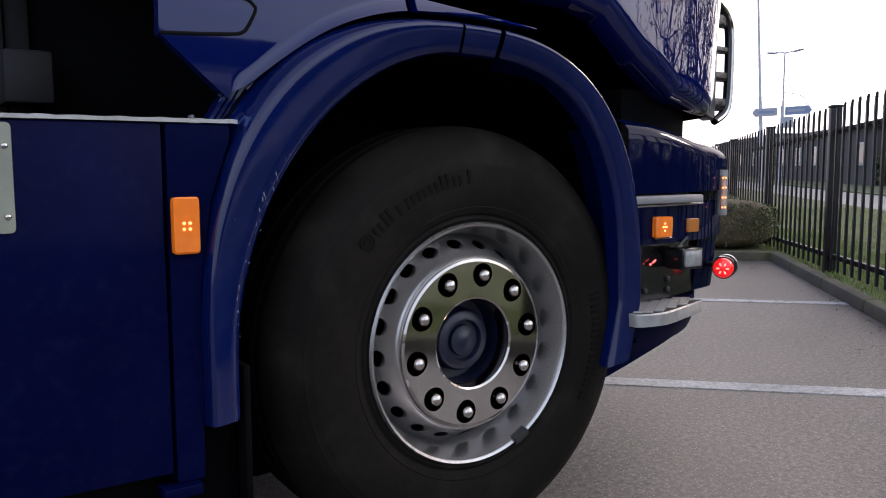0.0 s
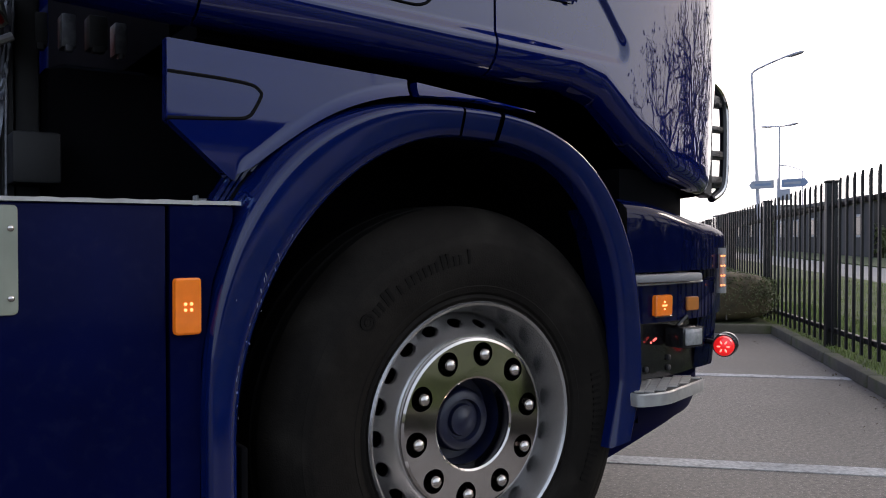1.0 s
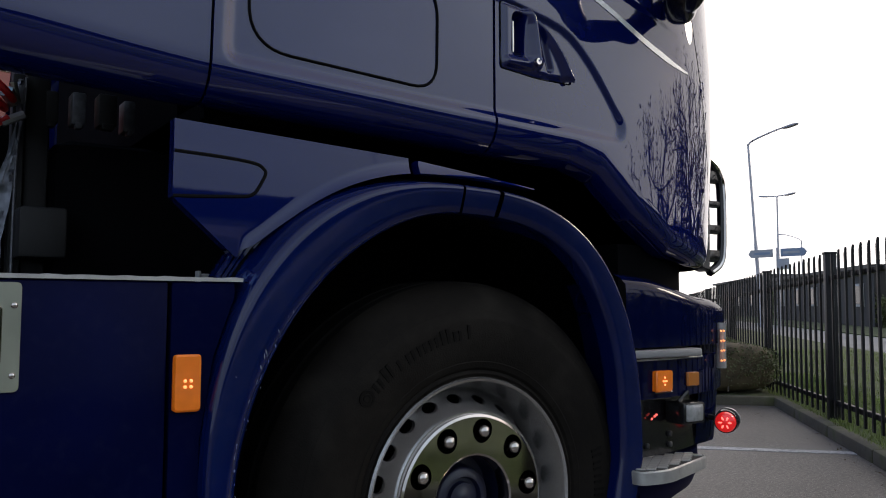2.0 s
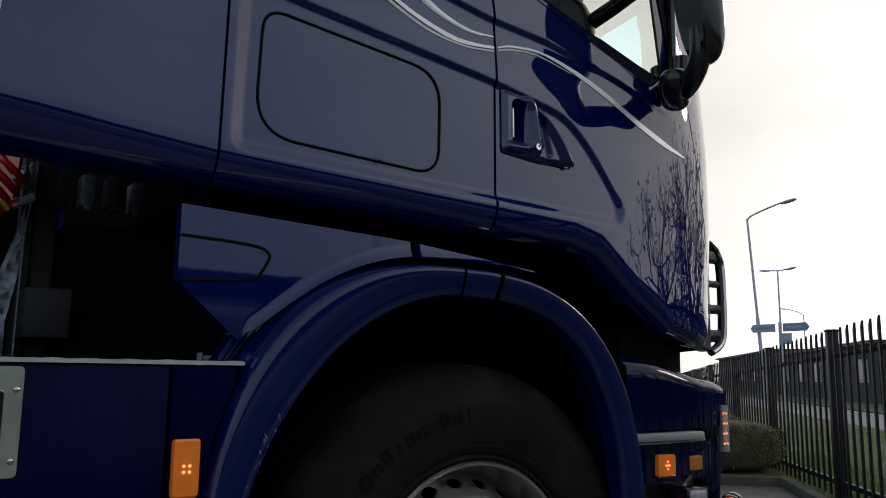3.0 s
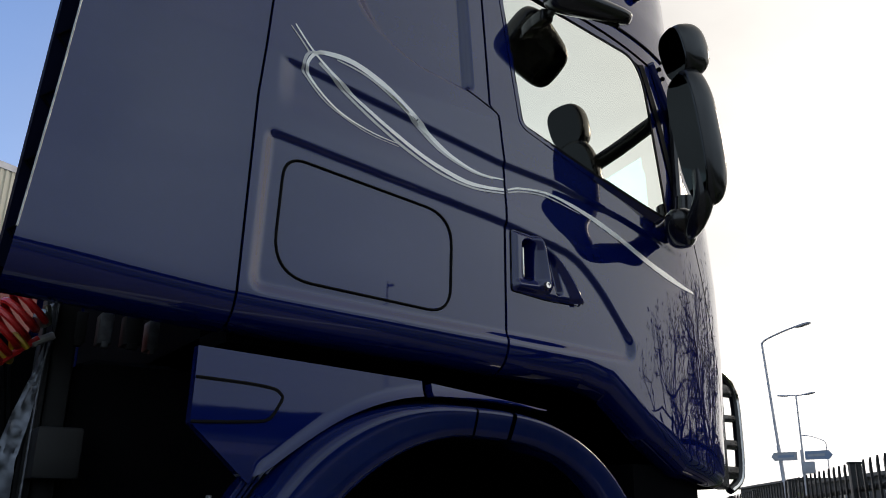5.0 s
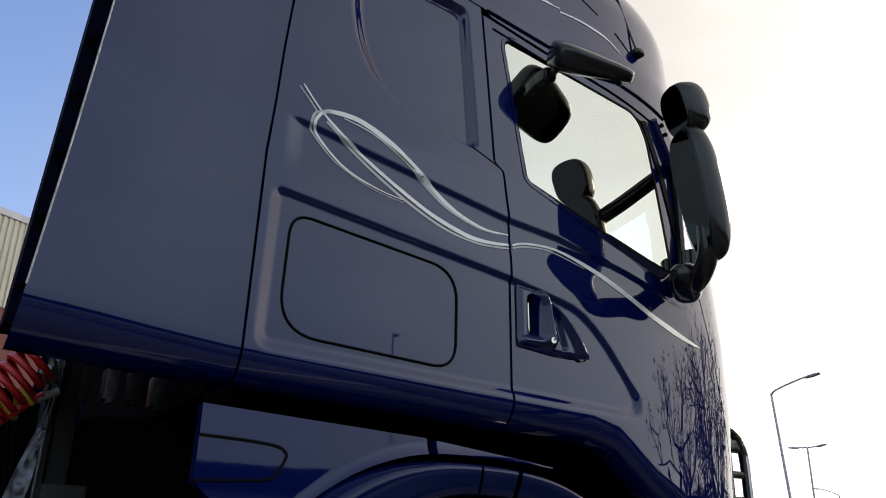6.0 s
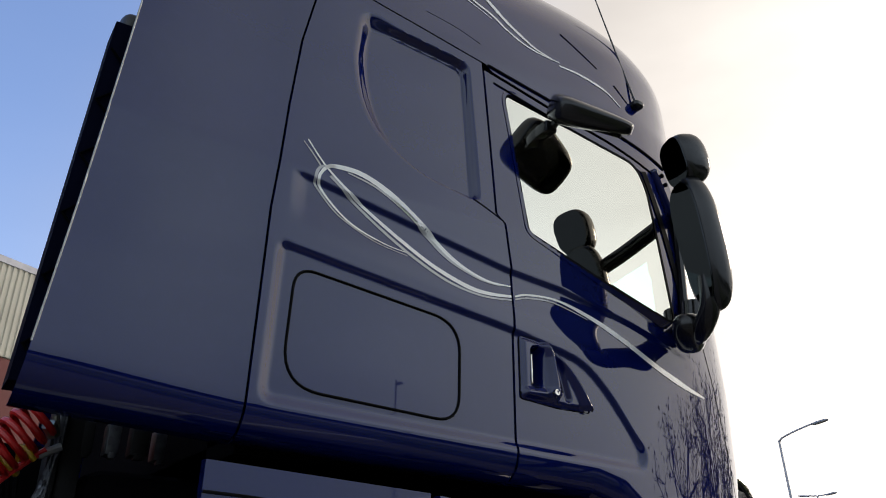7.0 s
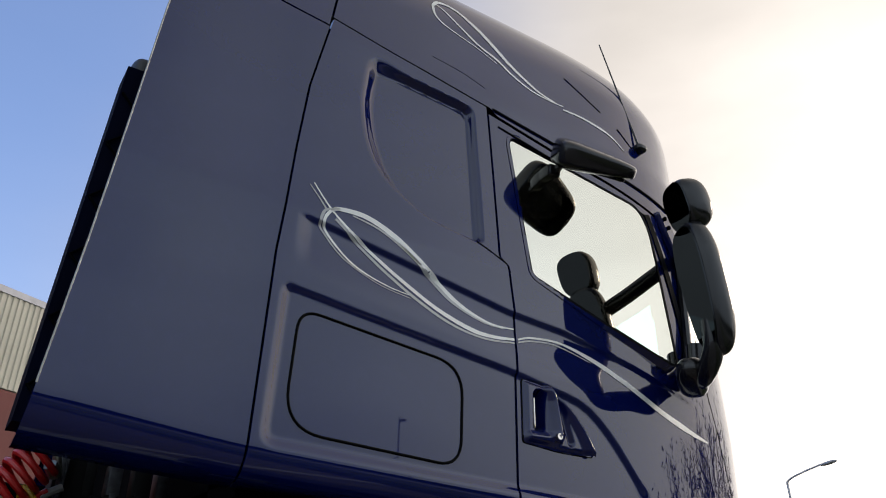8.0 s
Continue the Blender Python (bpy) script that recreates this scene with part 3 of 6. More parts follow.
def fairing_y(x, z):
    return cab_y(x, z, False) + 0.004 - 0.02 * soft_step((-0.65 - x) / 0.45)


FAIRING_REAR = [(1.40, -1.092), (1.81, -1.055), (2.535, -1.000), (2.70, -0.980)]
for other_side in (False, True):
    panel("side_fairing", lambda z: table(z, FAIRING_REAR) + (0.28 if other_side else 0.0), lambda z: table(z, SLEEPER_REAR) - 0.004, lambda x: table(x, LOW), lambda x: 2.700 - 0.12 * (x + 0.55), 40, 120, PAINT, lorry, y_of=fairing_y, lip=0.03, mirror=other_side)
    panel("upper_fairing", lambda z: table(z, [(2.7, -0.985), (3.6, -0.80)]) + (0.20 if other_side else 0.0), lambda z: -0.552 + 0.16 * (z - 2.70), lambda x: 2.707 - 0.12 * (x + 0.55), lambda x: 3.6, 24, 40, PAINT, lorry, y_of=fairing_y, lip=0.03, mirror=other_side)
panel("sleeper_side", lambda z: table(z, SLEEPER_REAR) + 0.001, lambda z: table(z, DOOR_REAR) - 0.004, lambda x: table(x, LOW), top_line, 20, 40, PAINT, lorry, mirror=True)
panel("door", lambda z: table(z, DOOR_REAR) + 0.004, lambda z: table(z, DOOR_FRONT) - 0.004, lambda x: table(x, LOW), door_top, 40, 60, PAINT, lorry, holes=(PANE,), mirror=True)

# dark structure behind the seams and round the cab's inside
panel("door_seal", lambda z: table(z, DOOR_REAR) - 0.03, lambda z: table(z, DOOR_REAR) + 0.03, lambda x: table(x, LOW) + 0.01, lambda x: 2.60, 3, 60, RUBBER, lorry, y_of=lambda x, z: cab_y(x, z) + 0.016, lip=0.01)
panel("fairing_seal", lambda z: table(z, SLEEPER_REAR) - 0.04, lambda z: table(z, SLEEPER_REAR) + 0.04, lambda x: table(x, LOW) + 0.01, lambda x: 2.72, 3, 60, RUBBER, lorry, y_of=lambda x, z: cab_y(max(x, -0.648), z, False) + 0.030, lip=0.01)
panel("pillar_seal", lambda z: table(z, DOOR_FRONT) - 0.05, lambda z: table(z, DOOR_FRONT) + 0.04, lambda x: 1.12, lambda x: 2.42, 6, 50, RUBBER, lorry, y_of=lambda x, z: cab_y(x, z, False) + 0.022, lip=0.01)
panel("roof_seal", lambda z: -0.50, lambda z: 0.80, lambda x: roof_low(x) - 0.05, lambda x: roof_low(x) + 0.05, 50, 3, RUBBER, lorry, y_of=lambda x, z: cab_y(x, z, False) + 0.024, lip=0.01)
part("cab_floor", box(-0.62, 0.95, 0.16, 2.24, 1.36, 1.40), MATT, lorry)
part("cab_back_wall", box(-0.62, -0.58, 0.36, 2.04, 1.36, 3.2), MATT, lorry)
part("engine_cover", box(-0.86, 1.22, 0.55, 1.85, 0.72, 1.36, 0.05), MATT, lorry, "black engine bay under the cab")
part("headliner", box(-0.50, 0.70, 0.55, 1.85, 3.18, 3.2), DARKGREY, lorry)
part("bunk", box(-0.58, -0.02, 0.16, 2.24, 1.46, 2.02, 0.04), DARKGREY, lorry)
part("dashboard", box(0.90, 1.15, 0.45, 1.95, 1.46, 1.90, 0.05), DARKGREY, lorry)
for yy in (0.34, 1.46):
    part("seat", join(box(0.12, 0.62, yy, yy + 0.50, 1.55, 1.72, 0.05), box(0.05, 0.20, yy, yy + 0.50, 1.66, 2.30, 0.05)), DARKGREY, lorry)

# the door's window
def pane_y(x, z):
    return 0.042 - 0.03 * (x - 0.45) + 0.07 * (z - 2.25)


pane_v = [(x, pane_y(x, z), z) for x, z in PANE]
window = part("window", (pane_v, [tuple(range(len(pane_v)))]), FILMGLASS, door, "sky-reflecting door window")
window.data.shade_flat()
wn_c = (sum(p[0] for p in PANE) / len(PANE), sum(p[1] for p in PANE) / len(PANE))


def grown(poly, by):
    out, n = [], len(poly)
    for i in range(n):
        a, b = Vector(poly[i - 1]), Vector(poly[(i + 1) % n])
        d = (b - a).normalized()
        nrm = Vector((d.y, -d.x))
        p = Vector(poly[i])
        if (p - Vector(wn_c)).dot(nrm) < 0:
            nrm = -nrm
        out.append(tuple(p + nrm * by))
    return out


def band(poly_a, poly_b, y_a, y_b):
    n = len(poly_a)
    v = [(x, y_a(x, z), z) for x, z in poly_a] + [(x, y_b(x, z), z) for x, z in poly_b]
    return v, [(i, (i + 1) % n, n + (i + 1) % n, n + i) for i in range(n)]


part("window_seal", band(grown(PANE, -0.003), grown(PANE, 0.0055), lambda x, z: pane_y(x, z) - 0.002, lambda x, z: pane_y(x, z) - 0.001), RUBBER, door)
part("window_trim", band(grown(PANE, 0.0055), grown(PANE, 0.017), lambda x, z: pane_y(x, z) - 0.001, lambda x, z: cab_y(x, z) - 0.002), PAINT, door)
# a glossy pale green patch laid just outside the pane
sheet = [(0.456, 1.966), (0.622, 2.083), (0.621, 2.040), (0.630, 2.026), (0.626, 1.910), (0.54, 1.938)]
part("pane_patch", ([(x, pane_y(x, z) - 0.002, z) for x, z in sheet], [tuple(range(len(sheet)))]), surface("pale green film", (0.80, 0.93, 0.84), 0.12, metal=0.8, vary=0.05), door)

part("pillar_trim", ribbon(on_cab([(0.808, 1.985), (0.790, 2.12), (0.765, 2.254), (0.735, 2.37), (0.703, 2.465)]), [(0, 0.024), (1, 0.024)], 0.004), RUBBER, door, "black strip on the window pillar")
# luggage hatch: a slightly raised lid with a rubber joint round it
HATCH = [tuple(p) for p in rounded([(-0.562, 1.788), (-0.092, 1.736), (-0.094, 1.474), (-0.572, 1.496)], [0.055, 0.085, 0.07, 0.10], 8)]


def ring_tube(outline, radius, out):
    pts = [Vector((x, cab_y(x, z) - out, z)) for x, z in outline]
    pts.append(pts[0])
    return tube(pts, radius, 6, caps=False)


part("hatch_joint", ring_tube(HATCH, 0.0040, -0.0005), RUBBER, sleeper, "black rubber joint round the luggage hatch")
part("hatch_edge", ring_tube(HATCH, 0.0022, 0.0035), RUBBER, sleeper)
# crease shadow lines are steps in the skin, save the belt and roof ones; the drip moulding over the door is a bar
part("drip_moulding", tube([Vector((x, cab_y(x, top_line(x), False) - 0.003, top_line(x) + 0.004)) for x in np.linspace(0.03, 0.86, 30)], 0.0035, 6), RUBBER, lorry)
part("window_moulding", tube([Vector((x, cab_y(x, door_top(x) - 0.03) - 0.001, door_top(x) - 0.03)) for x in np.linspace(0.05, 0.70, 24)], 0.003, 6), RUBBER, door)
part("fairing_lip", tube([Vector((table(z, FAIRING_REAR), fairing_y(table(z, FAIRING_REAR), z) + 0.001, z)) for z in np.linspace(1.50, 2.78, 20)], 0.0022, 6), ALU, lorry, "bare metal edge of the side fairing")

# door handle: a moulded shell with a finger slot, a grip beside it and a swept fin
def near_line(x, z, pts):
    """Distance to a broken line, and the part of the way along it."""
    best, where, n = 1e9, 0.0, len(pts) - 1
    for i in range(n):
        (ax, az), (bx, bz) = pts[i], pts[i + 1]
        ex, ez = bx - ax, bz - az
        t = min(1.0, max(0.0, ((x - ax) * ex + (z - az) * ez) / (ex * ex + ez * ez)))
        d = math.hypot(x - ax - t * ex, z - az - t * ez)
        if d < best:
            best, where = d, (i + t) / n
    return best, where


def handle_out(x, z):
    """How far the handle's shell stands out of the door's skin."""
    out = 0.003 + 0.010 * soft_step(inside(x, z, HANDLE) / 0.016)
    d, t = near_line(x, z, [(0.186, 1.722), (0.197, 1.690), (0.204, 1.650), (0.210, 1.606)])
    out += 0.024 * soft_step(1 - d / (0.020 + 0.014 * t))
    d, t = near_line(x, z, [(0.226, 1.708), (0.262, 1.672), (0.304, 1.618), (0.336, 1.566)])
    out += (0.010 + 0.012 * t) * soft_step(1 - d / (0.014 + 0.016 * t))
    d, t = near_line(x, z, [(0.214, 1.714), (0.240, 1.660), (0.262, 1.585)])
    out -= 0.012 * soft_step(1 - d / 0.014)
    d, t = near_line(x, z, [(0.120, 1.583), (0.215, 1.588)])
    out += 0.010 * soft_step(1 - d / 0.020)
    out -= 0.050 * soft_step(inside(x, z, SLOT) / 0.012 + 0.45)
    return out


hv, hf, grid = [], [], {}
for j in range(73):
    for i in range(93):
        x, z = 0.096 + 0.0028 * i, 1.550 + 0.0027 * j
        if inside(x, z, HANDLE) > -0.0012:
            grid[i, j] = len(hv)
            hv.append((x, cab_y(x, z) - handle_out(x, z), z))
for (i, j), a in grid.items():
    q = [grid.get(k) for k in ((i, j), (i + 1, j), (i + 1, j + 1), (i, j + 1))]
    if None not in q:
        hf.append(tuple(q))
handle_plate = part("door_handle", (hv, hf), PAINT, door, "moulded navy pull handle with a finger slot", sharp=70)
n = len(HANDLE)
part("handle_rim", ([(x, cab_y(x, z) - out, z) for out, poly in ((0.0045, HANDLE), (-0.004, grown_flat(HANDLE, 0.004))) for x, z in poly], [(i, (i + 1) % n, n + (i + 1) % n, n + i) for i in range(n)]), RUBBER, handle_plate)
part("handle_insert", box(0.141, 0.168, cab_y(0.15, 1.64) + 0.026, cab_y(0.15, 1.64) + 0.030, 1.606, 1.682, 0.001), DULL, handle_plate, "bright plate inside the finger slot")
part("handle_strip", box(0.131, 0.137, cab_y(0.134, 1.64) - 0.016, cab_y(0.134, 1.64) - 0.006, 1.606, 1.690, 0.002), CHROME, handle_plate, "thin bright strip beside the slot")
LOCKM = Matrix.Translation((0.203, cab_y(0.203, 1.590) - handle_out(0.203, 1.590), 1.590)) @ Matrix(((1, 0, 0, 0), (0, 0, -1, 0), (0, 1, 0, 0), (0, 0, 0, 1)))
part("lock", revolve([(0.0, 0.001), (0.0045, 0.001), (0.005, 0.003), (0.0085, 0.003), (0.0095, 0.0), (0.010, -0.012)], 16, LOCKM), CHROME, handle_plate, "round door lock")

# pinstripes: silver films, each with a grey twin beside it
STRIPES = [
    (SILVER, [(-0.563, 2.136), (-0.513, 2.075), (-0.455, 2.027), (-0.370, 1.976), (-0.273, 1.922), (-0.175, 1.874), (-0.072, 1.843), (0.0, 1.839), (0.077, 1.848)], [(0, 0.003), (0.15, 0.005), (0.5, 0.009), (0.75, 0.011), (1, 0.006)]),
    (SILVERDIM, [(-0.574, 2.127), (-0.547, 2.097), (-0.524, 2.068)], [(0, 0.002), (1, 0.005)]),
    (SILVERDIM, [(-0.497, 2.047), (-0.417, 1.991), (-0.329, 1.935), (-0.233, 1.882), (-0.133, 1.842), (-0.028, 1.827), (0.077, 1.837)], [(0, 0.006), (0.5, 0.0075), (1, 0.004)]),
    (SILVER, [(-0.245, 1.893), (-0.337, 1.904), (-0.430, 1.935), (-0.500, 1.990), (-0.527, 2.030), (-0.509, 2.069), (-0.484, 2.080)], [(0, 0.001), (0.3, 0.004), (0.7, 0.0065), (1, 0.009)]),
    (SILVER, [(-0.509, 2.069), (-0.484, 2.080), (-0.411, 2.081), (-0.332, 2.053), (-0.248, 2.002), (-0.174, 1.950), (-0.095, 1.903), (-0.006, 1.877), (0.077, 1.879)], [(0, 0.007), (0.2, 0.012), (0.45, 0.0145), (0.7, 0.010), (1, 0.003)]),
    (SILVERDIM, [(-0.262, 1.886), (-0.361, 1.902), (-0.460, 1.945), (-0.522, 2.002), (-0.536, 2.025), (-0.530, 2.058), (-0.512, 2.074)], [(0, 0.001), (0.3, 0.003), (0.8, 0.007), (1, 0.004)]),
    (SILVERDIM, [(-0.449, 2.072), (-0.368, 2.055), (-0.281, 2.014), (-0.209, 1.964), (-0.130, 1.910), (-0.034, 1.877), (0.040, 1.872)], [(0, 0.003), (0.3, 0.007), (0.6, 0.009), (1, 0.002)]),
    (SILVER, [(0.090, 1.851), (0.141, 1.867), (0.249, 1.873), (0.379, 1.844), (0.502, 1.799), (0.651, 1.735), (0.780, 1.698), (0.880, 1.684)], [(0, 0.004), (0.3, 0.006), (0.5, 0.014), (0.8, 0.017), (1, 0.004)]),
    (SILVERDIM, [(0.090, 1.842), (0.141, 1.857), (0.232, 1.863), (0.360, 1.838)], [(0, 0.004), (0.6, 0.004), (1, 0.002)]),
]
for film, pts, w in STRIPES:
    part("pinstripe", ribbon(on_cab(pts), w), film, door if pts[0][0] > 0.08 else sleeper)
for pts, w in (([(-0.163, 3.050), (-0.127, 3.035), (-0.073, 2.980), (0.0, 2.922), (0.078, 2.887), (0.139, 2.843), (0.218, 2.808), (0.304, 2.799), (0.357, 2.800)], [(0, 0.005), (0.5, 0.009), (1, 0.004)]),
               ([(0.075, 2.867), (-0.002, 2.901), (-0.080, 2.925), (-0.140, 2.949), (-0.167, 2.983), (-0.168, 3.029)], [(0, 0.002), (0.5, 0.005), (1, 0.010)]),
               ([(-0.168, 3.029), (-0.134, 3.073), (-0.068, 3.078), (0.0, 3.021), (0.070, 2.951), (0.129, 2.895), (0.191, 2.851), (0.254, 2.816), (0.322, 2.802)], [(0, 0.010), (0.4, 0.016), (0.75, 0.011), (1, 0.004)]),
               ([(0.354, 2.783), (0.427, 2.785), (0.500, 2.777), (0.573, 2.759), (0.634, 2.716)], [(0, 0.006), (0.6, 0.010), (1, 0.004)])):
    part("pinstripe", ribbon(on_cab(pts), w), SILVER, roof)

# thin black bars drawn along two creases in place of their shadow lines
part("belt_crease_line", tube(on_cab([(-0.050, 2.117), (0.003, 2.096), (0.052, 2.074)], 0.0, 6), 0.0022, 6), RUBBER, sleeper)
part("roof_crease_line", tube(on_cab([(-0.191, 2.762), (-0.080, 2.747), (0.009, 2.719)], -0.0008, 6), 0.0018, 6), RUBBER, roof)
# roof details: joint lines, a stub bar and an aerial
for a, b in (((0.392, 2.957), (0.549, 2.862)), ((0.626, 2.816), (0.690, 2.755))):
    part("roof_joint", tube(on_cab([a, ((a[0] + b[0]) / 2, (a[1] + b[1]) / 2), b], 0.0005, 6), 0.0026, 6, 0.7), RUBBER, roof)
AER = Vector((0.730, cab_y(0.730, 2.764) - 0.012, 2.766))
aerial = part("aerial", join(tube([AER, AER + Vector((-0.008, 0.03, 0.13)), AER + Vector((-0.055, 0.11, 0.55))], 0.0045, 8, 0.6), moved(superbox((0.05, 0.045, 0.03), 3), Matrix.Translation(AER))), GLOSSBLACK, lorry, "thin black whip aerial")

# ---- wheel arch, wheel ----
ARCH_X, ARCH_Z = -0.085, 0.55


def arch(k, grow, right_power=(2.7, 2.6), left_power=(1.9, 2.5)):
    """A point of the arch: k from 0 (rear foot) to 1 (front foot); grow 0 inner rim, 1 outer rim."""
    a = math.pi * (1 - k)
    c, s = math.cos(a), math.sin(a)
    p = (right_power if c > 0 else left_power)
    n = p[0] + (p[1] - p[0]) * min(max(grow, 0.0), 1.3)
    w, h = (0.535 if c > 0 else 0.525) + 0.068 * grow, 0.62 + 0.07 * grow
    return ARCH_X + w * math.copysign(abs(c) ** (2 / n), c), ARCH_Z + h * abs(s) ** (2 / n)


SECTION = [(-0.02, 0.34), (-0.03, 0.03), (-0.02, -0.030), (0.03, -0.042), (0.30, -0.049), (0.58, -0.056), (0.76, -0.0595), (0.83, -0.0595), (0.89, -0.056), (0.945, -0.047), (0.99, -0.032), (1.03, -0.010), (1.09, 0.018), (1.16, 0.045), (1.20, 0.16)]


def arch_piece(k0, k1, steps, foot_rear=0.0, foot_front=0.0, lift=0.0, label=""):
    v, f, n = [], [], len(SECTION)
    ks = [k0 + (k1 - k0) * i / steps for i in range(steps + 1)]
    rows = []
    if foot_rear:
        rows.append([(arch(0, g)[0], y - lift, ARCH_Z - foot_rear) for g, y in SECTION])
    rows += [[(arch(q, g)[0], y - lift, arch(q, g)[1]) for g, y in SECTION] for q in ks]
    if foot_front:
        rows = [[(x, min(y, max(0.0, 0.34 * (0.20 - x) / 0.5) + 0.012) if g < 0 else y, z) for (g, _), (x, y, z) in zip(SECTION, row)] for row in rows]
        rows.append([(arch(1, g)[0] - 0.042, min(y, 0.012) if g < 0 else y, ARCH_Z - foot_front - 0.02 * (1 - g)) for g, y in SECTION])
    for row in rows:
        v += row
    for i in range(len(rows) - 1):
        for j in range(n - 1):
            f.append((i * n + j, i * n + j + 1, (i + 1) * n + j + 1, (i + 1) * n + j))
    return part("wheel_arch", (v, f), ARCHPAINT, lorry, label, sharp=60)


def arch_k(x):
    """k of the outer rim's point above x."""
    lo, hi = 0.05, 0.95
    for _ in range(40):
        mid = (lo + hi) / 2
        lo, hi = (mid, hi) if arch(mid, 0.6)[0] < x else (lo, mid)
    return lo


arch_piece(0.0, arch_k(-0.083), 44, foot_rear=0.125, label="rear half of the navy wheel arch, chipped at its edge")
arch_piece(arch_k(-0.073), arch_k(0.026), 8, lift=-0.004)
arch_piece(arch_k(0.036), 1.0, 44, foot_front=0.15)
chip_rng = random.Random(5)
chips_v, chips_f = [], []
for _ in range(30):                                  # stone chips along the inner edge of the rear half
    q, g = chip_rng.uniform(0.03, 0.22), chip_rng.uniform(0.06, 0.22) if chip_rng.random() < 0.8 else chip_rng.uniform(0.2, 0.8)
    x, z = arch(q, g)
    if chip_rng.random() < 0.3:
        z -= chip_rng.uniform(0.0, 0.2) if q < 0.06 else 0.0
    tall, wide = chip_rng.uniform(0.001, 0.006), chip_rng.uniform(0.0003, 0.0009)
    tip = chip_rng.uniform(-0.002, 0.002)
    k = len(chips_v)
    chips_v += [(x - wide, -0.0575, z - tall), (x + wide, -0.0575, z - tall * 0.5), (x + wide + tip, -0.0575, z + tall), (x - wide + tip, -0.0575, z + tall * 0.6)]
    chips_f.append((k, k + 1, k + 2, k + 3))
chips = part("paint_chips", (chips_v, chips_f), CHIP, lorry, "pale stone chips in the arch's paint", smooth=False)
chips["kind"] = "stuff"
liner = []
for i in range(60):
    q = i / 59
    x, z = arch(q, -0.03)
    liner.append((x + 0.11 * soft_step((x - 0.05) / 0.35), z))
lv, lf = [], []
liner = [(liner[0][0], 0.12)] + liner + [(liner[-1][0], 0.42)]
for x, z in liner:
    lv += [(x, 0.0, z), (x, 0.62, z)]
lf = [(2 * i, 2 * i + 1, 2 * i + 3, 2 * i + 2) for i in range(len(liner) - 1)]
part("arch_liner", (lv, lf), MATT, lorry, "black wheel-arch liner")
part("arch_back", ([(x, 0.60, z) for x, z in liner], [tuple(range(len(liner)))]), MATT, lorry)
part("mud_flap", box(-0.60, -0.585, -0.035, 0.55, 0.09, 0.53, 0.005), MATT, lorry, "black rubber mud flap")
part("arch_strip", tube([Vector((arch(q, 1.12)[0], 0.03, arch(q, 1.12)[1])) for q in np.linspace(0.18, 0.52, 26)], 0.004, 6), MATT, lorry)

# wing panel between arch and cab
WING_LOW = [(-0.727, 1.165), (-0.594, 1.051), (-0.50, 1.127), (-0.40, 1.195), (-0.30, 1.236), (-0.20, 1.258), (-0.10, 1.262), (0.03, 1.262), (0.18, 1.248)]
WING_TOP = [(-0.73, 1.316), (-0.2, 1.293), (0.0, 1.272), (0.18, 1.252)]


def wing_low(x):
    """The wing's lower edge, rounded off between its corners over the arch."""
    if x < -0.59:
        return table(x, WING_LOW)
    return sum(table(x + 0.012 * k, WING_LOW) if x + 0.012 * k > -0.594 else table(-0.594, WING_LOW) for k in range(-4, 5)) / 9


def wing_y(x, z):
    d = z - wing_low(x)
    y = 0.002 + 0.014 * max(0.0, (1.27 - z) / 0.2) ** 2
    return y - 0.011 * max(0.0, 1 - d / 0.034) ** 2 * soft_step((x + 0.595) / 0.03)


def spline_2d(points):
    return [(p.x, p.y) for p in spline([(a, b, 0) for a, b in points], 6)]


FLAP_LINE = [(-0.726, 1.253), (-0.62, 1.249), (-0.562, 1.243), (-0.544, 1.233), (-0.541, 1.222), (-0.556, 1.192), (-0.567, 1.180), (-0.585, 1.175), (-0.65, 1.170), (-0.726, 1.166)]
wing = panel("wing", lambda z: -0.727, lambda z: -0.196, lambda x: wing_low(x), lambda x: table(x, WING_TOP), 110, 60, WINGPAINT, lorry, y_of=wing_y, lip=0.03)
panel("wing", lambda z: -0.170, lambda z: 0.175, lambda x: wing_low(x), lambda x: table(x, WING_TOP), 40, 12, WINGPAINT, lorry, y_of=wing_y, lip=0.03)
part("flap_joint", tube([Vector((x, wing_y(x, z) + 0.0005, z)) for x, z in spline_2d(FLAP_LINE)], 0.0038, 6), RUBBER, wing, "dark joint line round a flap")
for i in range(6):
    part("rib", tube([(-0.62 + 0.012 * i, 0.05, 1.012), (-0.585 + 0.012 * i, 0.03, 1.075), (-0.56 + 0.012 * i, 0.03, 1.095)], 0.006, 6), ARCHPAINT, lorry)

# wheel
wheel = part("wheel", ([], []), STEEL, lorry)
LAY = Matrix(((1, 0, 0, 0), (0, 0, -1, 0), (0, 1, 0, 0.49), (0, 0, 0, 1)))
wheel_m = LAY


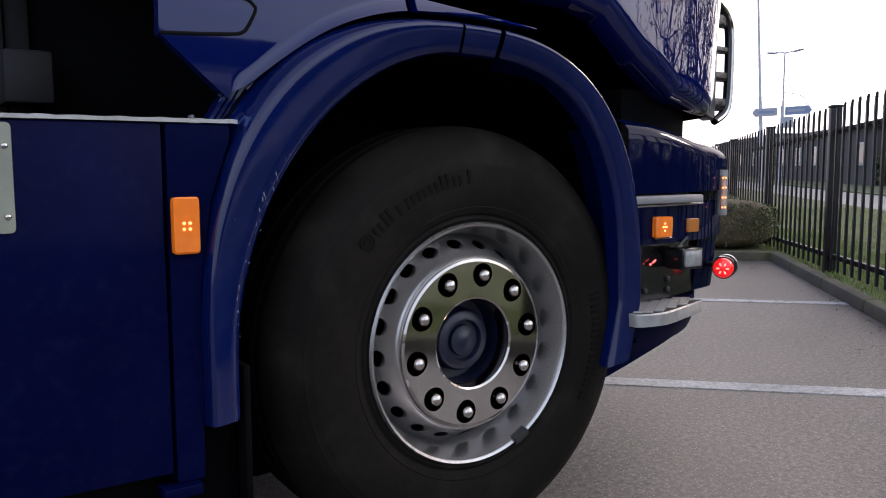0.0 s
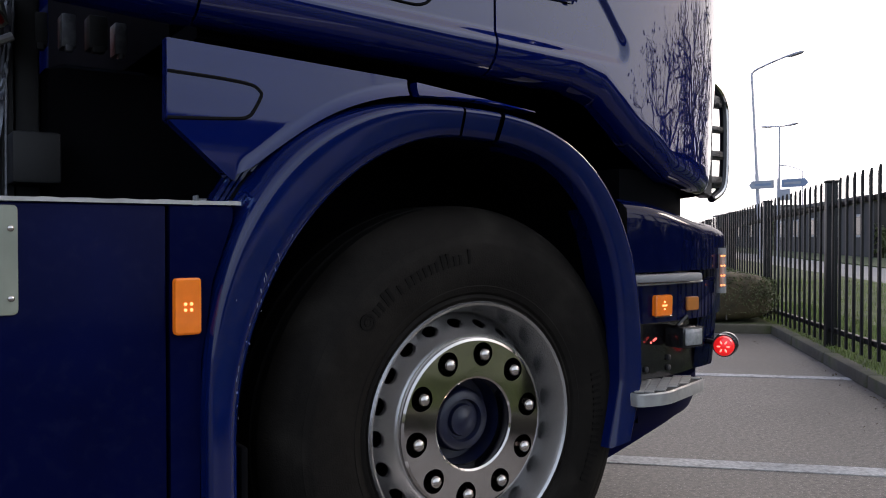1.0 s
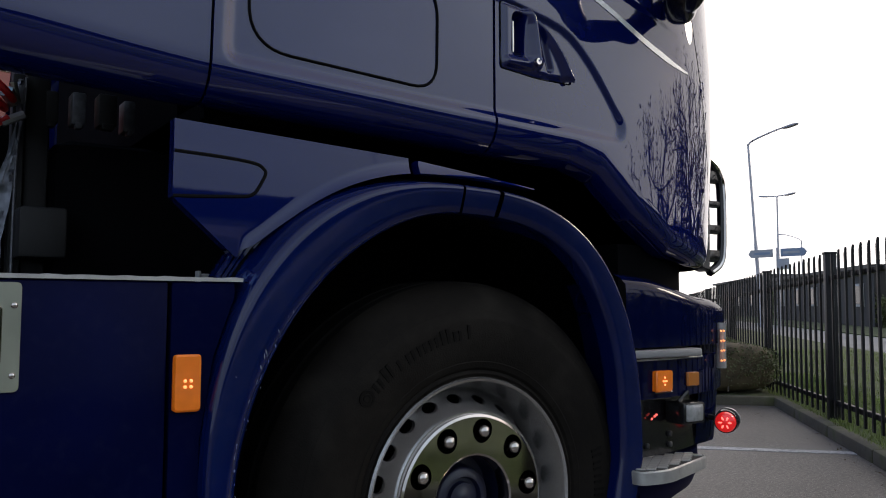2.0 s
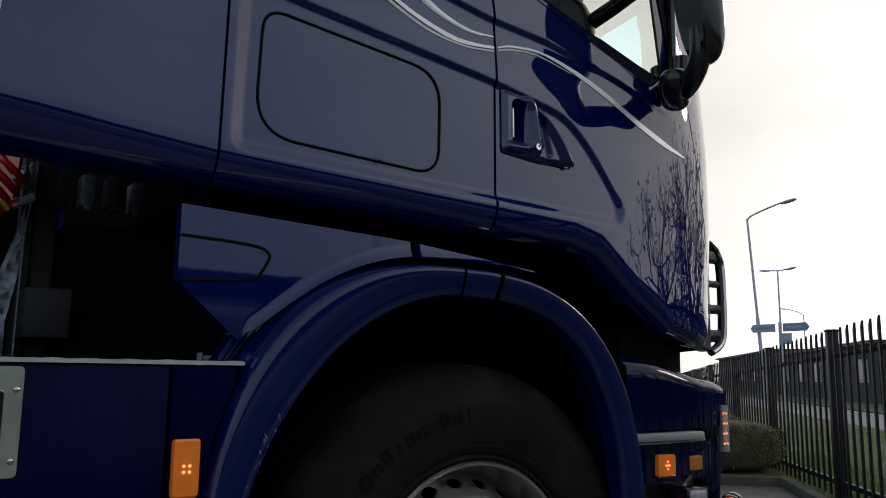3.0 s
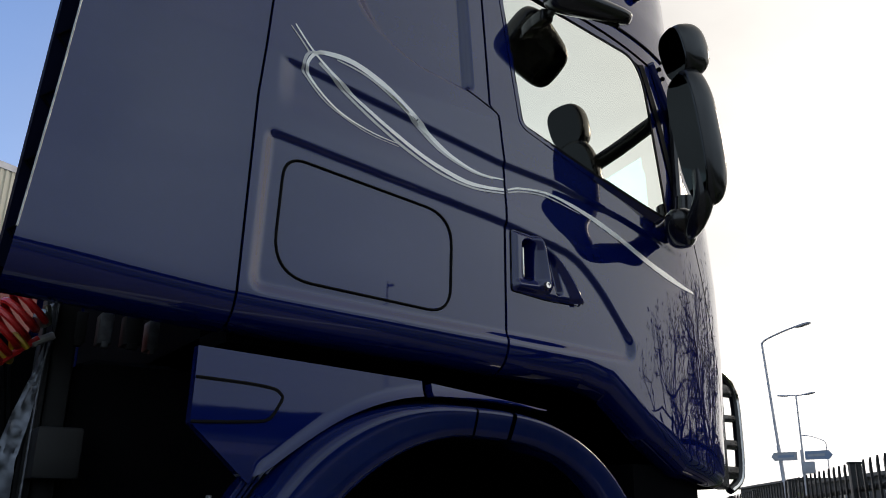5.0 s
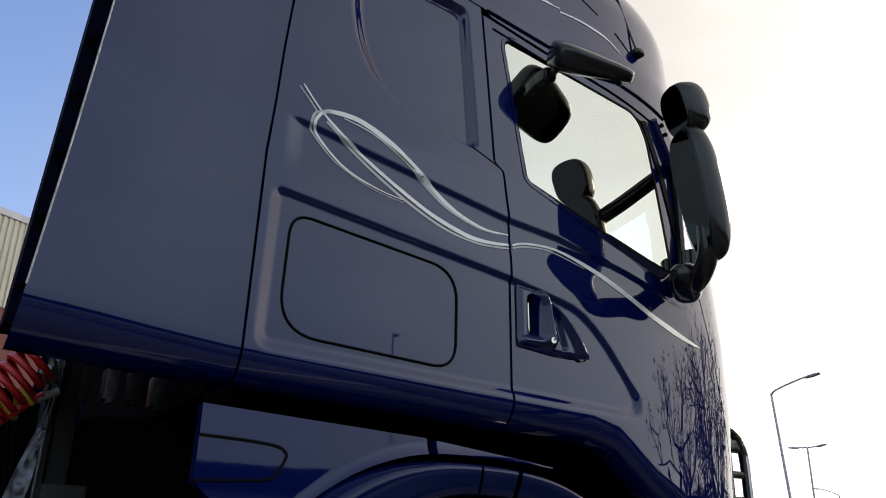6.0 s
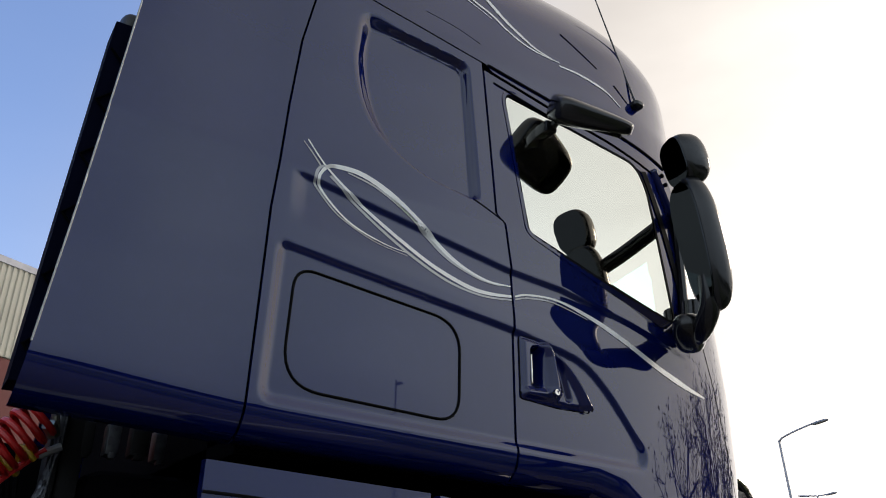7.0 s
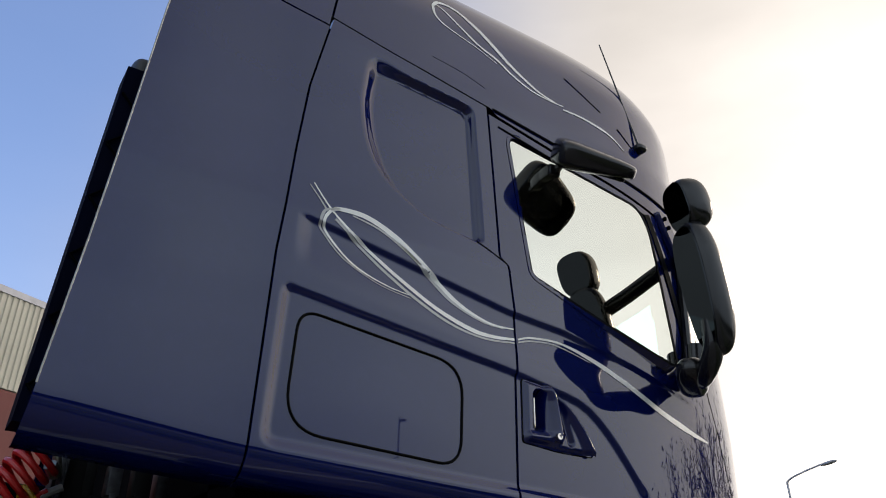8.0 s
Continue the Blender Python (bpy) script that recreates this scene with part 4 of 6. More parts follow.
def cone_holes(count, r0, r1, h0, h1, hr, hole_r, squeeze, deep, start=0.0, ring=16):
    """A conical or flat ring of sectors, each with a round hole whose edge is turned in."""
    v, f = [], []
    half = math.pi / count

    def lift(r):
        return h0 + (h1 - h0) * (r - r0) / (r1 - r0)
    for s in range(count):
        base = radians(start) + 2 * math.pi * s / count
        hole, edge = [], []
        for i in range(ring):
            a = 2 * math.pi * i / ring
            ca, sa_ = math.cos(a), math.sin(a)
            hole.append((hr + hole_r * squeeze * ca, hole_r * sa_ / hr))
            sc = 1 / max(abs(ca), abs(sa_))
            er, et = ca * sc, sa_ * sc
            edge.append((hr + (r1 - hr) * er if er > 0 else hr + (hr - r0) * er, et * half))
        k = len(v)
        for row, sink in ((edge, 0.0), (hole, 0.0), (hole, deep)):
            for r, t in row:
                v.append(tuple(wheel_m @ Vector((r * math.cos(base + t), r * math.sin(base + t), lift(r) - sink))))
        for i in range(ring):
            j = (i + 1) % ring
            f.append((k + i, k + j, k + ring + j, k + ring + i))
            f.append((k + ring + i, k + ring + j, k + 2 * ring + j, k + 2 * ring + i))
    return v, f


TYRE_PROFILE = [(0.288, -0.030), (0.294, -0.012), (0.304, -0.006), (0.312, -0.010), (0.318, -0.004), (0.332, 0.0005), (0.334, -0.0005), (0.352, 0.004), (0.356, 0.0045), (0.395, 0.009), (0.432, 0.006), (0.438, 0.0048), (0.440, 0.0034),
                (0.455, -0.001), (0.458, -0.004), (0.470, -0.009), (0.473, -0.012), (0.488, -0.022), (0.505, -0.037), (0.518, -0.056), (0.525, -0.075)]
TREAD_PROFILE = [(0.525, -0.075), (0.5265, -0.10), (0.515, -0.104), (0.515, -0.112), (0.527, -0.116), (0.528, -0.17), (0.515, -0.175), (0.515, -0.185), (0.528, -0.19), (0.526, -0.30), (0.50, -0.34), (0.42, -0.365), (0.30, -0.35)]


def on_ground(shape):
    """A tyre's mesh pressed flat where it stands."""
    return [(x, y, max(z, 0.002)) for x, y, z in shape[0]], shape[1]


tyre = part("tyre", on_ground(revolve(TYRE_PROFILE, 120, wheel_m)), TYRE, wheel, "worn black tyre with moulded lettering", sharp=25)
part("tread", on_ground(revolve(TREAD_PROFILE, 120, wheel_m)), TREAD, tyre, "grooved tread, darkened for the arch's shade", sharp=35)


def side_mark(a0, a1, r0, r1, out):
    v, f = [], []
    for a in (a0, (a0 + a1) / 2, a1):
        for r in (r0, r1):
            for h in (out - 0.004, out):
                v.append(tuple(wheel_m @ Vector((r * math.cos(radians(a)), r * math.sin(radians(a)), h))))
    f = [(0, 4, 6, 2), (1, 3, 7, 5), (2, 6, 7, 3), (0, 1, 5, 4), (4, 8, 10, 6), (5, 7, 11, 9), (6, 10, 11, 7), (4, 5, 9, 8), (0, 2, 3, 1), (8, 9, 11, 10)]
    return v, f


# plain bars and a ring stand for the maker's raised lettering
ring_m = wheel_m @ Matrix.Translation((0.402 * math.cos(radians(139)), 0.402 * math.sin(radians(139)), 0.0))
part("sidewall_mark", revolve([(0.013, 0.006), (0.0135, 0.0094), (0.019, 0.0094), (0.0195, 0.006)], 28, ring_m), LETTER, tyre)
part("sidewall_mark", revolve([(0.006, 0.006), (0.0065, 0.0094), (0.0095, 0.0094), (0.010, 0.006)], 20, ring_m), LETTER, tyre)
for i in range(9):
    a = 133.5 - 4.9 * i
    tall = 0.034 if i in (1, 6, 8) else 0.024
    for da in ((0.0,) if i in (2, 8) else (-1.15, 1.15)):
        part("sidewall_bar", side_mark(a + da - 0.55, a + da + 0.55, 0.388, 0.388 + tall, 0.0098), LETTER, tyre, smooth=False)
for i in range(9):
    a = 12 - 5.0 * i
    for da in (-1.1, 1.1):
        part("sidewall_bar", side_mark(a + da - 0.5, a + da + 0.5, 0.378, 0.378 + (0.026 if i % 3 else 0.034), 0.0096), LETTER, tyre, smooth=False)

rim = part("rim", join(revolve([(0.286, -0.040), (0.294, -0.016), (0.296, -0.006), (0.292, 0.0), (0.286, -0.004), (0.281, -0.016), (0.277, -0.040), (0.268, -0.060), (0.263, -0.095), (0.263, -0.125)], 96, wheel_m),
                       cone_holes(20, 0.213, 0.263, -0.026, -0.108, 0.239, 0.0205, 0.50, 0.014, 4.0),
                       revolve([(0.217, -0.027), (0.213, -0.022), (0.206, -0.022)], 96, wheel_m)), STEEL, wheel, "silver steel rim with round hand holes", sharp=30)
part("brake_drum", revolve([(0.262, -0.15), (0.20, -0.15), (0.0, -0.15)], 48, wheel_m), MATT, wheel)
NUTS = 90 - 8.6
ring_part = part("trim_ring", join(cone_holes(10, 0.114, 0.200, -0.012, -0.012, 0.1675, 0.0290, 1.0, 0.035, NUTS, 24),
                                   revolve([(0.200, -0.012), (0.206, -0.015), (0.209, -0.024), (0.209, -0.035)], 96, wheel_m),
                                   revolve([(0.114, -0.012), (0.109, -0.015), (0.107, -0.024), (0.107, -0.055)], 96, wheel_m)), CHROME, wheel, "polished chrome wheel-nut ring", sharp=30)
part("nut_backing", revolve([(0.206, -0.048), (0.106, -0.048)], 48, wheel_m), MATT, ring_part)
for i in range(10):
    a = radians(NUTS + 36 * i)
    spot = wheel_m @ Matrix.Translation((0.1675 * math.cos(a), 0.1675 * math.sin(a), 0))
    part("wheel_nut", revolve([(0.0185, -0.048), (0.0185, -0.028), (0.0150, -0.022), (0.0146, -0.006), (0.0128, 0.001), (0.0085, 0.0048), (0.0, 0.0062)], 20, spot), CHROME, ring_part)
part("hub", revolve([(0.107, -0.055), (0.104, -0.105), (0.080, -0.108), (0.078, -0.070), (0.074, -0.060), (0.070, -0.056), (0.052, -0.054), (0.048, -0.066), (0.040, -0.066), (0.037, -0.056), (0.018, -0.055), (0.014, -0.052), (0.0, -0.052)], 48, wheel_m), HUB, wheel, "dirty blue wheel hub")
wv, wf = revolve([(0.300, -0.008), (0.301, 0.003), (0.284, 0.006), (0.278, -0.012)], 4, wheel_m, start=-66, sweep=9)
part("balance_weight", (wv, wf), DARKGREY, wheel)
# air spring added in the gap to block lit ground behind the tyre
part("air_spring", moved(revolve([(0.0, 0.0), (0.11, 0.0), (0.13, 0.04), (0.11, 0.10), (0.13, 0.16), (0.13, 0.30), (0.0, 0.32)], 24, Matrix.Translation((-0.40, 0.52, 0.12))), Matrix()), MATT, lorry, "black air spring beside the axle")
part("axle_beam", box(-0.07, 0.07, 0.30, 2.1, 0.36, 0.52, 0.02), MATT, lorry)
far_wheel = part("far_wheel", moved(on_ground(revolve(TYRE_PROFILE + TREAD_PROFILE[1:], 64, wheel_m)), Matrix.Translation((0, 2 * YC, 0)) @ Matrix.Diagonal((1, -1, 1, 1))), TYRE, lorry)

# ---- side skirt behind the arch ----
skirt = part("side_skirt", box(-2.9, -0.739, -0.030, 0.03, 0.34, 1.000, 0.006), SKIRT, lorry, "dusty navy side skirt")
skirt_end = part("skirt_end", prism([tuple(p) for p in rounded([(-0.733, 0.318), (-0.681, 0.318), (-0.676, 0.70), (-0.652, 0.86), (-0.612, 0.975), (-0.612, 1.0), (-0.733, 1.0)], 0.006, 3)], Matrix.Translation((0, 0.012, 0)) @ Matrix(((1, 0, 0, 0), (0, 0, -1, 0), (0, 1, 0, 0), (0, 0, 0, 1))), 0.042, 0.003), SKIRT, lorry, "narrow navy end panel of the skirt")
v, f = [], []
for i in range(161):
    x = -2.9 + (2.9 - 0.597) * i / 160
    w = 0.0022 * noise.noise((x * 40, 0, 0)) + 0.001 * noise.noise((x * 150, 3, 0))
    v += [(x, -0.034, 1.001), (x, -0.034, 1.0085 + w), (x, -0.010, 1.0095 + w), (x, 0.05, 1.0095)]
for i in range(160):
    for j in range(3):
        a = 4 * i + j
        f.append((a, a + 4, a + 5, a + 1))
part("skirt_trim", (v, f), ALU, skirt, "chipped aluminium edge on the skirt")
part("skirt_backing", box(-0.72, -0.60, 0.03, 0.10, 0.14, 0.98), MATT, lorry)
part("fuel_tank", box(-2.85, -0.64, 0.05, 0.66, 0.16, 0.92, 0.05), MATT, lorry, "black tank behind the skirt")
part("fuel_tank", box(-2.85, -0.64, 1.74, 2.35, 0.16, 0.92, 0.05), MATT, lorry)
# the sump is also placed to block light from beyond the lorry
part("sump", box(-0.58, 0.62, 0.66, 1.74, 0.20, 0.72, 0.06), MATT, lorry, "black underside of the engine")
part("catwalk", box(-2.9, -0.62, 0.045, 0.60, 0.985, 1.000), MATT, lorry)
part("skirt_step", box(-0.765, -0.69, -0.050, 0.0, 0.296, 0.318, 0.004), SKIRT, skirt)
lamp = part("side_marker_lamp", prism(rounded([(-0.0255, -0.053), (0.0255, -0.053), (0.0255, 0.053), (-0.0255, 0.053)], 0.008, 4), Matrix.Translation((-0.703, -0.030, 0.811)) @ Matrix(((1, 0, 0, 0), (0, 0, -1, 0), (0, 1, 0, 0), (0, 0, 0, 1))), 0.014, 0.004), AMBER, lorry, "lit amber side marker lamp")
for dx in (-0.0055, 0.0055):
    for dz in (-0.0055, 0.0055):
        part("diode", superbox((0.0065, 0.004, 0.0065), 2.2, Matrix.Translation((-0.703 + dx, -0.0445, 0.810 + dz)), 10, 6), LED, lamp)
plate = part("hinge_plate", prism(rounded([(-0.10, -0.092), (0.0, -0.092), (0.0, 0.092), (-0.10, 0.092)], 0.010, 4), Matrix.Translation((-0.983, -0.030, 0.902)) @ Matrix(((1, 0, 0, 0), (0, 0, -1, 0), (0, 1, 0, 0), (0, 0, 0, 1))), 0.005, 0.001), STAINLESS, skirt, "stainless lock plate")
for z in (0.955, 0.838):
    part("screw", superbox((0.011, 0.008, 0.011), 2.2, Matrix.Translation((-0.994, -0.036, z)), 14, 8), CHROME, plate)
part("lock_bowl", prism(rounded([(-0.05, -0.05), (0.0, -0.05), (0.0, 0.05), (-0.05, 0.05)], 0.008, 4), Matrix.Translation((-1.011, -0.0352, 0.905)) @ Matrix(((1, 0, 0, 0), (0, 0, -1, 0), (0, 1, 0, 0), (0, 0, 0, 1))), 0.003, 0.002), CHROME, plate)

# ---- behind the cab ----
part("chassis_rail", box(-3.2, 1.2, 0.72, 0.80, 0.72, 0.98), MATT, lorry)
part("chassis_rail", box(-3.2, 1.2, 1.60, 1.68, 0.72, 0.98), MATT, lorry)
part("air_box", box(-0.935, -0.835, 0.45, 0.60, 1.060, 1.176, 0.008), BOXBLACK, lorry, "dark grey plastic box")
part("upright", box(-0.945, -0.918, 0.56, 0.60, 1.0, 1.50, 0.004), BOXBLACK, lorry, "dark upright behind the cab")
part("upright_edge", join(tube(spline([(-0.918, 0.552, 1.49), (-0.922, 0.552, 1.40), (-0.934, 0.552, 1.30), (-0.936, 0.552, 1.0)], 6), 0.0035, 6), box(-0.935, -0.921, 0.548, 0.556, 1.425, 1.485, 0.002)), DULL, lorry, "bare metal edge of the upright")
sheet_v, sheet_f = [], []
for i, p in enumerate(spline([(-0.931, 0.55, 1.480), (-0.930, 0.55, 1.403), (-0.938, 0.55, 1.333), (-0.951, 0.55, 1.265), (-0.967, 0.55, 1.187), (-0.982, 0.55, 1.100), (-0.985, 0.55, 1.005)], 8)):
    half = table(p.z, [(1.0, 0.024), (1.20, 0.020), (1.30, 0.012), (1.36, 0.007), (1.48, 0.009)])
    for k in range(7):                               # a thin torn sheet of foil, crumpled across and along
        u = (k / 3 - 1) * half * (1 + 0.25 * noise.noise((p.z * 22, k * 0.1, 1)))
        sheet_v.append((p.x + u, p.y + 0.010 * noise.noise((u * 120, p.z * 45, 2)), p.z + 0.004 * noise.noise((u * 60, p.z * 30, 5))))
    if i:
        sheet_f += [(7 * i - 7 + k, 7 * i - 6 + k, 7 * i + 1 + k, 7 * i + k) for k in range(6)]
part("heat_shield", (sheet_v, sheet_f), FOIL, lorry, "crumpled bare-metal heat shield")
for a in range(4):                                   # black cables hanging beside the hoses
    part("cable", tube(spline([(-1.06 + 0.02 * a, 0.62, 1.36), (-1.03 + 0.015 * a, 0.60 - 0.01 * a, 1.26 - 0.02 * a), (-1.05 + 0.03 * a, 0.60, 1.14), (-1.0, 0.62, 1.02)], 6), 0.006, 6), RUBBER, lorry)
part("air_intake", box(-0.915, -0.86, 0.58, 0.9, 1.0, 2.4, 0.01), BOXBLACK, lorry)
for x0, x1, y, stuff in ((-0.875, -0.842, 0.58, BOXBLACK), (-0.815, -0.783, 0.56, DULL), (-0.758, -0.715, 0.54, BOXBLACK), (-0.69, -0.662, 0.58, DULL)):
    part("valve_block", join(box(x0, x1, y, y + 0.06, 1.395, 1.475, 0.004), box(x0 + 0.008, x1 - 0.008, y - 0.006, y + 0.02, 1.385, 1.40, 0.002)), stuff, lorry)


def coil(name, centre, axis, radius, wire, turns, length, material, label):
    a = Vector(axis).normalized()
    s = a.orthogonal().normalized()
    t = a.cross(s)
    pts = []
    for i in range(turns * 14 + 1):
        q = 2 * math.pi * i / 14
        sag = 0.03 * math.sin(math.pi * i / (turns * 14))
        pts.append(Vector(centre) + a * (length * i / (turns * 14)) + (s * math.cos(q) + t * math.sin(q)) * radius - Vector((0, 0, sag)))
    return part(name, tube(pts, wire, 7), material, lorry, label)


coil("air_hose", (-0.975, 0.50, 1.470), (-0.62, 0.06, -0.62), 0.050, 0.0085, 15, 0.34, REDHOSE, "coiled red air hose")
coil("air_hose", (-0.985, 0.515, 1.372), (-0.80, 0.1, -0.35), 0.026, 0.0070, 7, 0.30, YELLOWHOSE, "coiled yellow air hose")
part("air_line", tube(spline([(-0.958, 0.500, 1.380), (-0.98, 0.5, 1.362), (-1.0, 0.5, 1.343), (-1.028, 0.5, 1.317), (-1.06, 0.5, 1.28), (-1.12, 0.52, 1.20)], 6), 0.008, 7), REDHOSE, lorry)
part("hose_coupling", tube([(-0.926, 0.505, 1.392), (-0.972, 0.503, 1.366)], 0.010, 8), ALU, lorry)
part("hose_coupling", join(tube([(-0.965, 0.50, 1.44), (-0.945, 0.52, 1.42)], 0.016, 8), tube([(-0.950, 0.515, 1.465), (-0.940, 0.52, 1.42)], 0.009, 8)), STAINLESS, lorry)
part("cable_clip", join(box(-0.61, -0.53, 0.20, 0.215, 1.012, 1.024, 0.003), box(-0.612, -0.606, 0.195, 0.22, 1.0, 1.03, 0.001), box(-0.535, -0.529, 0.195, 0.22, 1.0, 1.03, 0.001)), ALU, lorry)
# rear fairing frame: dark panel with wire bracing behind the side fairing
def slope_x(z):
    return -1.070 + 0.056 * (z - 1.42)


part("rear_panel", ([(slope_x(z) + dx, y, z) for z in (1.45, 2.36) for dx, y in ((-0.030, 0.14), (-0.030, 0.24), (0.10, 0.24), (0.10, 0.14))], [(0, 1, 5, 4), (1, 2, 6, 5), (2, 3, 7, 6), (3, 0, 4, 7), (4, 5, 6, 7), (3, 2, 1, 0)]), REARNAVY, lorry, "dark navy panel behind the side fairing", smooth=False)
zig = [(slope_x(1.45 + 0.075 * i) + (-0.024 if i % 2 else 0.050), 0.135, 1.45 + 0.075 * i) for i in range(12)]
part("bracing", tube(zig, 0.0035, 6), MATT, lorry)
part("exhaust_cap", superbox((0.07, 0.16, 0.10), 3, Matrix.Translation((-0.995, 0.30, 2.43))), BLACK, lorry)
# unseen far-side skirt and wall, added to block light passing under the lorry
part("far_skirt_blocker", box(-2.9, -0.62, 2.37, 2.42, 0.30, 1.00, 0.006), SKIRT, lorry)
part("far_wall_blocker", box(-0.75, 0.75, 2.30, 2.34, 0.55, 1.40), MATT, lorry)
part("far_catwalk", box(-2.9, -0.86, 0.95, 0.97, 0.98, 1.46), MATT, lorry)

# ---- bumper corner with steps and lamps ----
BXS, BPOWER, BIN, BFRONT = 0.46, 2.7, -0.040, 1.45


def top_of_bumper(x):
    return table(x, [(0.45, 1.045), (0.60, 1.035), (0.72, 1.010), (0.85, 0.985), (1.1, 0.970), (1.6, 0.965)])


def bump_y(x, z, inset=0.0):
    u = max(0.0, (x - BXS) / (BFRONT - inset - BXS))
    y = BIN + inset
    y += 0.05 * soft_step((0.47 - z) / 0.12)
    roll_in = z - top_of_bumper(x) + 0.035
    if roll_in > 0:
        y += 0.05 * (roll_in / 0.035) ** 2
    return YC - (YC - y) * max(0.0, 1 - min(u, 1.0) ** BPOWER) ** (1 / BPOWER)


def bumper_piece(name, x0, z_low, z_high, nz, inset, material, parent, label="", lip=0.05, back=0.0):
    v, f, nk = [], [], 40
    for j in range(nz + 1):
        for i in range(nk + 1):
            s = i / nk
            if s < 0.2:
                x = x0 + (BXS + 0.1 - x0) * s / 0.2
            else:
                u = 0.1 / (BFRONT - BXS)
                k0 = math.asin(u ** (BPOWER / 2)) / (math.pi / 2)
                x = BXS + (BFRONT - inset - BXS) * math.sin((k0 + (1 - k0) * (s - 0.2) / 0.8) * math.pi / 2) ** (2 / BPOWER)
            z = z_low(x) + (z_high(x) - z_low(x)) * j / nz
            v.append((x - back * max(0.0, (x - BXS) / 1.0), bump_y(x, z, inset), z))
    w = nk + 1
    f = [(j * w + i, j * w + i + 1, (j + 1) * w + i + 1, (j + 1) * w + i) for j in range(nz) for i in range(nk)]
    for row in (0, nz):
        k = len(v)
        v += [(v[row * w + i][0] - lip * 0.5, v[row * w + i][1] + lip, v[row * w + i][2]) for i in range(w)]
        f += [(row * w + i, row * w + i + 1, k + i + 1, k + i) for i in range(nk)]
    both = v + [(x, 2 * YC - y, z) for x, y, z in v]
    k = len(v)
    return part(name, (both, f + [tuple(i + k for i in reversed(g)) for g in f]), material, parent, label, sharp=50)


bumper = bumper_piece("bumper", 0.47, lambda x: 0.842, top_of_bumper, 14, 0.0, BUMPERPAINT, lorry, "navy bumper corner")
neck = []
for i in range(25):                                  # the block that carries the cab over the bumper
    a = math.pi / 2 * i / 24
    neck.append((0.62 + 0.68 * math.sin(a) ** 0.74, YC - 1.07 * math.cos(a) ** 0.74))
neck += [(x, 2 * YC - y) for x, y in reversed(neck[:-1])]
part("cab_neck", prism(neck, Matrix.Translation((0, 0, 0.90)), 0.24), MATT, lorry, "dark block between cab and bumper", sharp=30)
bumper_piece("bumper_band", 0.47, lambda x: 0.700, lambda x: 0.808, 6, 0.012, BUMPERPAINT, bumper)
bumper_piece("bumper_recess", 0.47, lambda x: 0.530, lambda x: 0.838, 6, 0.065, GLOSSBLACK, bumper)
bumper_piece("valance", 0.445, lambda x: table(x, [(0.45, 0.318), (0.62, 0.355), (0.84, 0.405), (1.6, 0.43)]), lambda x: 0.520, 8, 0.030, SKIRT, bumper, "lower navy valance", back=0.15)
part("step_tread", box(0.478, 0.775, -0.050, 0.06, 0.813, 0.836, 0.006), GREYPLASTIC, bumper, "pale grey plastic step strip")
part("band_edge", tube([Vector((x, bump_y(x, 0.808, 0.012) - 0.003, 0.808)) for x in np.linspace(0.50, 0.84, 14)], 0.0035, 6), ALU, bumper)
front_lamp = part("marker_lamp", prism(rounded([(-0.034, -0.029), (0.034, -0.029), (0.036, 0.029), (-0.032, 0.029)], 0.007, 4), Matrix.Translation((0.619, -0.026, 0.748)) @ Matrix(((1, 0, 0, 0), (0, 0, -1, 0), (0, 1, 0, 0), (0, 0, 0, 1))), 0.016, 0.003), AMBER, bumper, "lit amber side lamp")
part("lamp_rim", tube([Vector((0.583, -0.036, 0.717)), Vector((0.655, -0.036, 0.717))], 0.003, 6), CHROME, front_lamp)
for dx, dz in ((0, 0), (0, 0.010), (0, -0.010), (-0.007, 0), (0.007, 0)):
    part("diode", superbox((0.006, 0.004, 0.006), 2.2, Matrix.Translation((0.619 + dx, -0.0425, 0.748 + dz)), 8, 6), LED, front_lamp)
part("reflector", prism(rounded([(-0.026, -0.020), (0.026, -0.020), (0.026, 0.020), (-0.026, 0.020)], 0.005, 3), Matrix.Translation((0.772, bump_y(0.772, 0.745, 0.012), 0.745)) @ Matrix(((1, 0, 0, 0), (0, 0, -1, 0), (0, 1, 0, 0), (0, 0, 0, 1))), 0.012, 0.003), surface("dull amber lens", (0.40, 0.13, 0.015), 0.3, coat=0.5, vary=0.1), bumper, "unlit amber lamp")
work = part("work_lamp", join(box(0.700, 0.795, -0.040, 0.03, 0.620, 0.682, 0.008), tube([(0.70, -0.02, 0.684), (0.74, -0.02, 0.71), (0.76, 0.0, 0.70)], 0.006, 6)), GLOSSBLACK, bumper, "small square work lamp")
part("lens", box(0.708, 0.782, -0.045, -0.036, 0.628, 0.676, 0.006), CLEARLENS, work)
for dx in (-0.008, 0.004, 0.012):
    part("diode", superbox((0.006, 0.005, 0.006), 2.2, Matrix.Translation((0.640 + dx, 0.018, 0.641 + dx * 0.5)), 8, 6), REDLED, bumper)
for x, z in ((0.62, 0.56), (0.73, 0.585), (0.73, 0.555), (0.80, 0.665)):
    part("bolt", superbox((0.016, 0.014, 0.018), 2.6, Matrix.Translation((x, bump_y(x, z, 0.062), z)), 10, 6), DARKGREY, bumper)

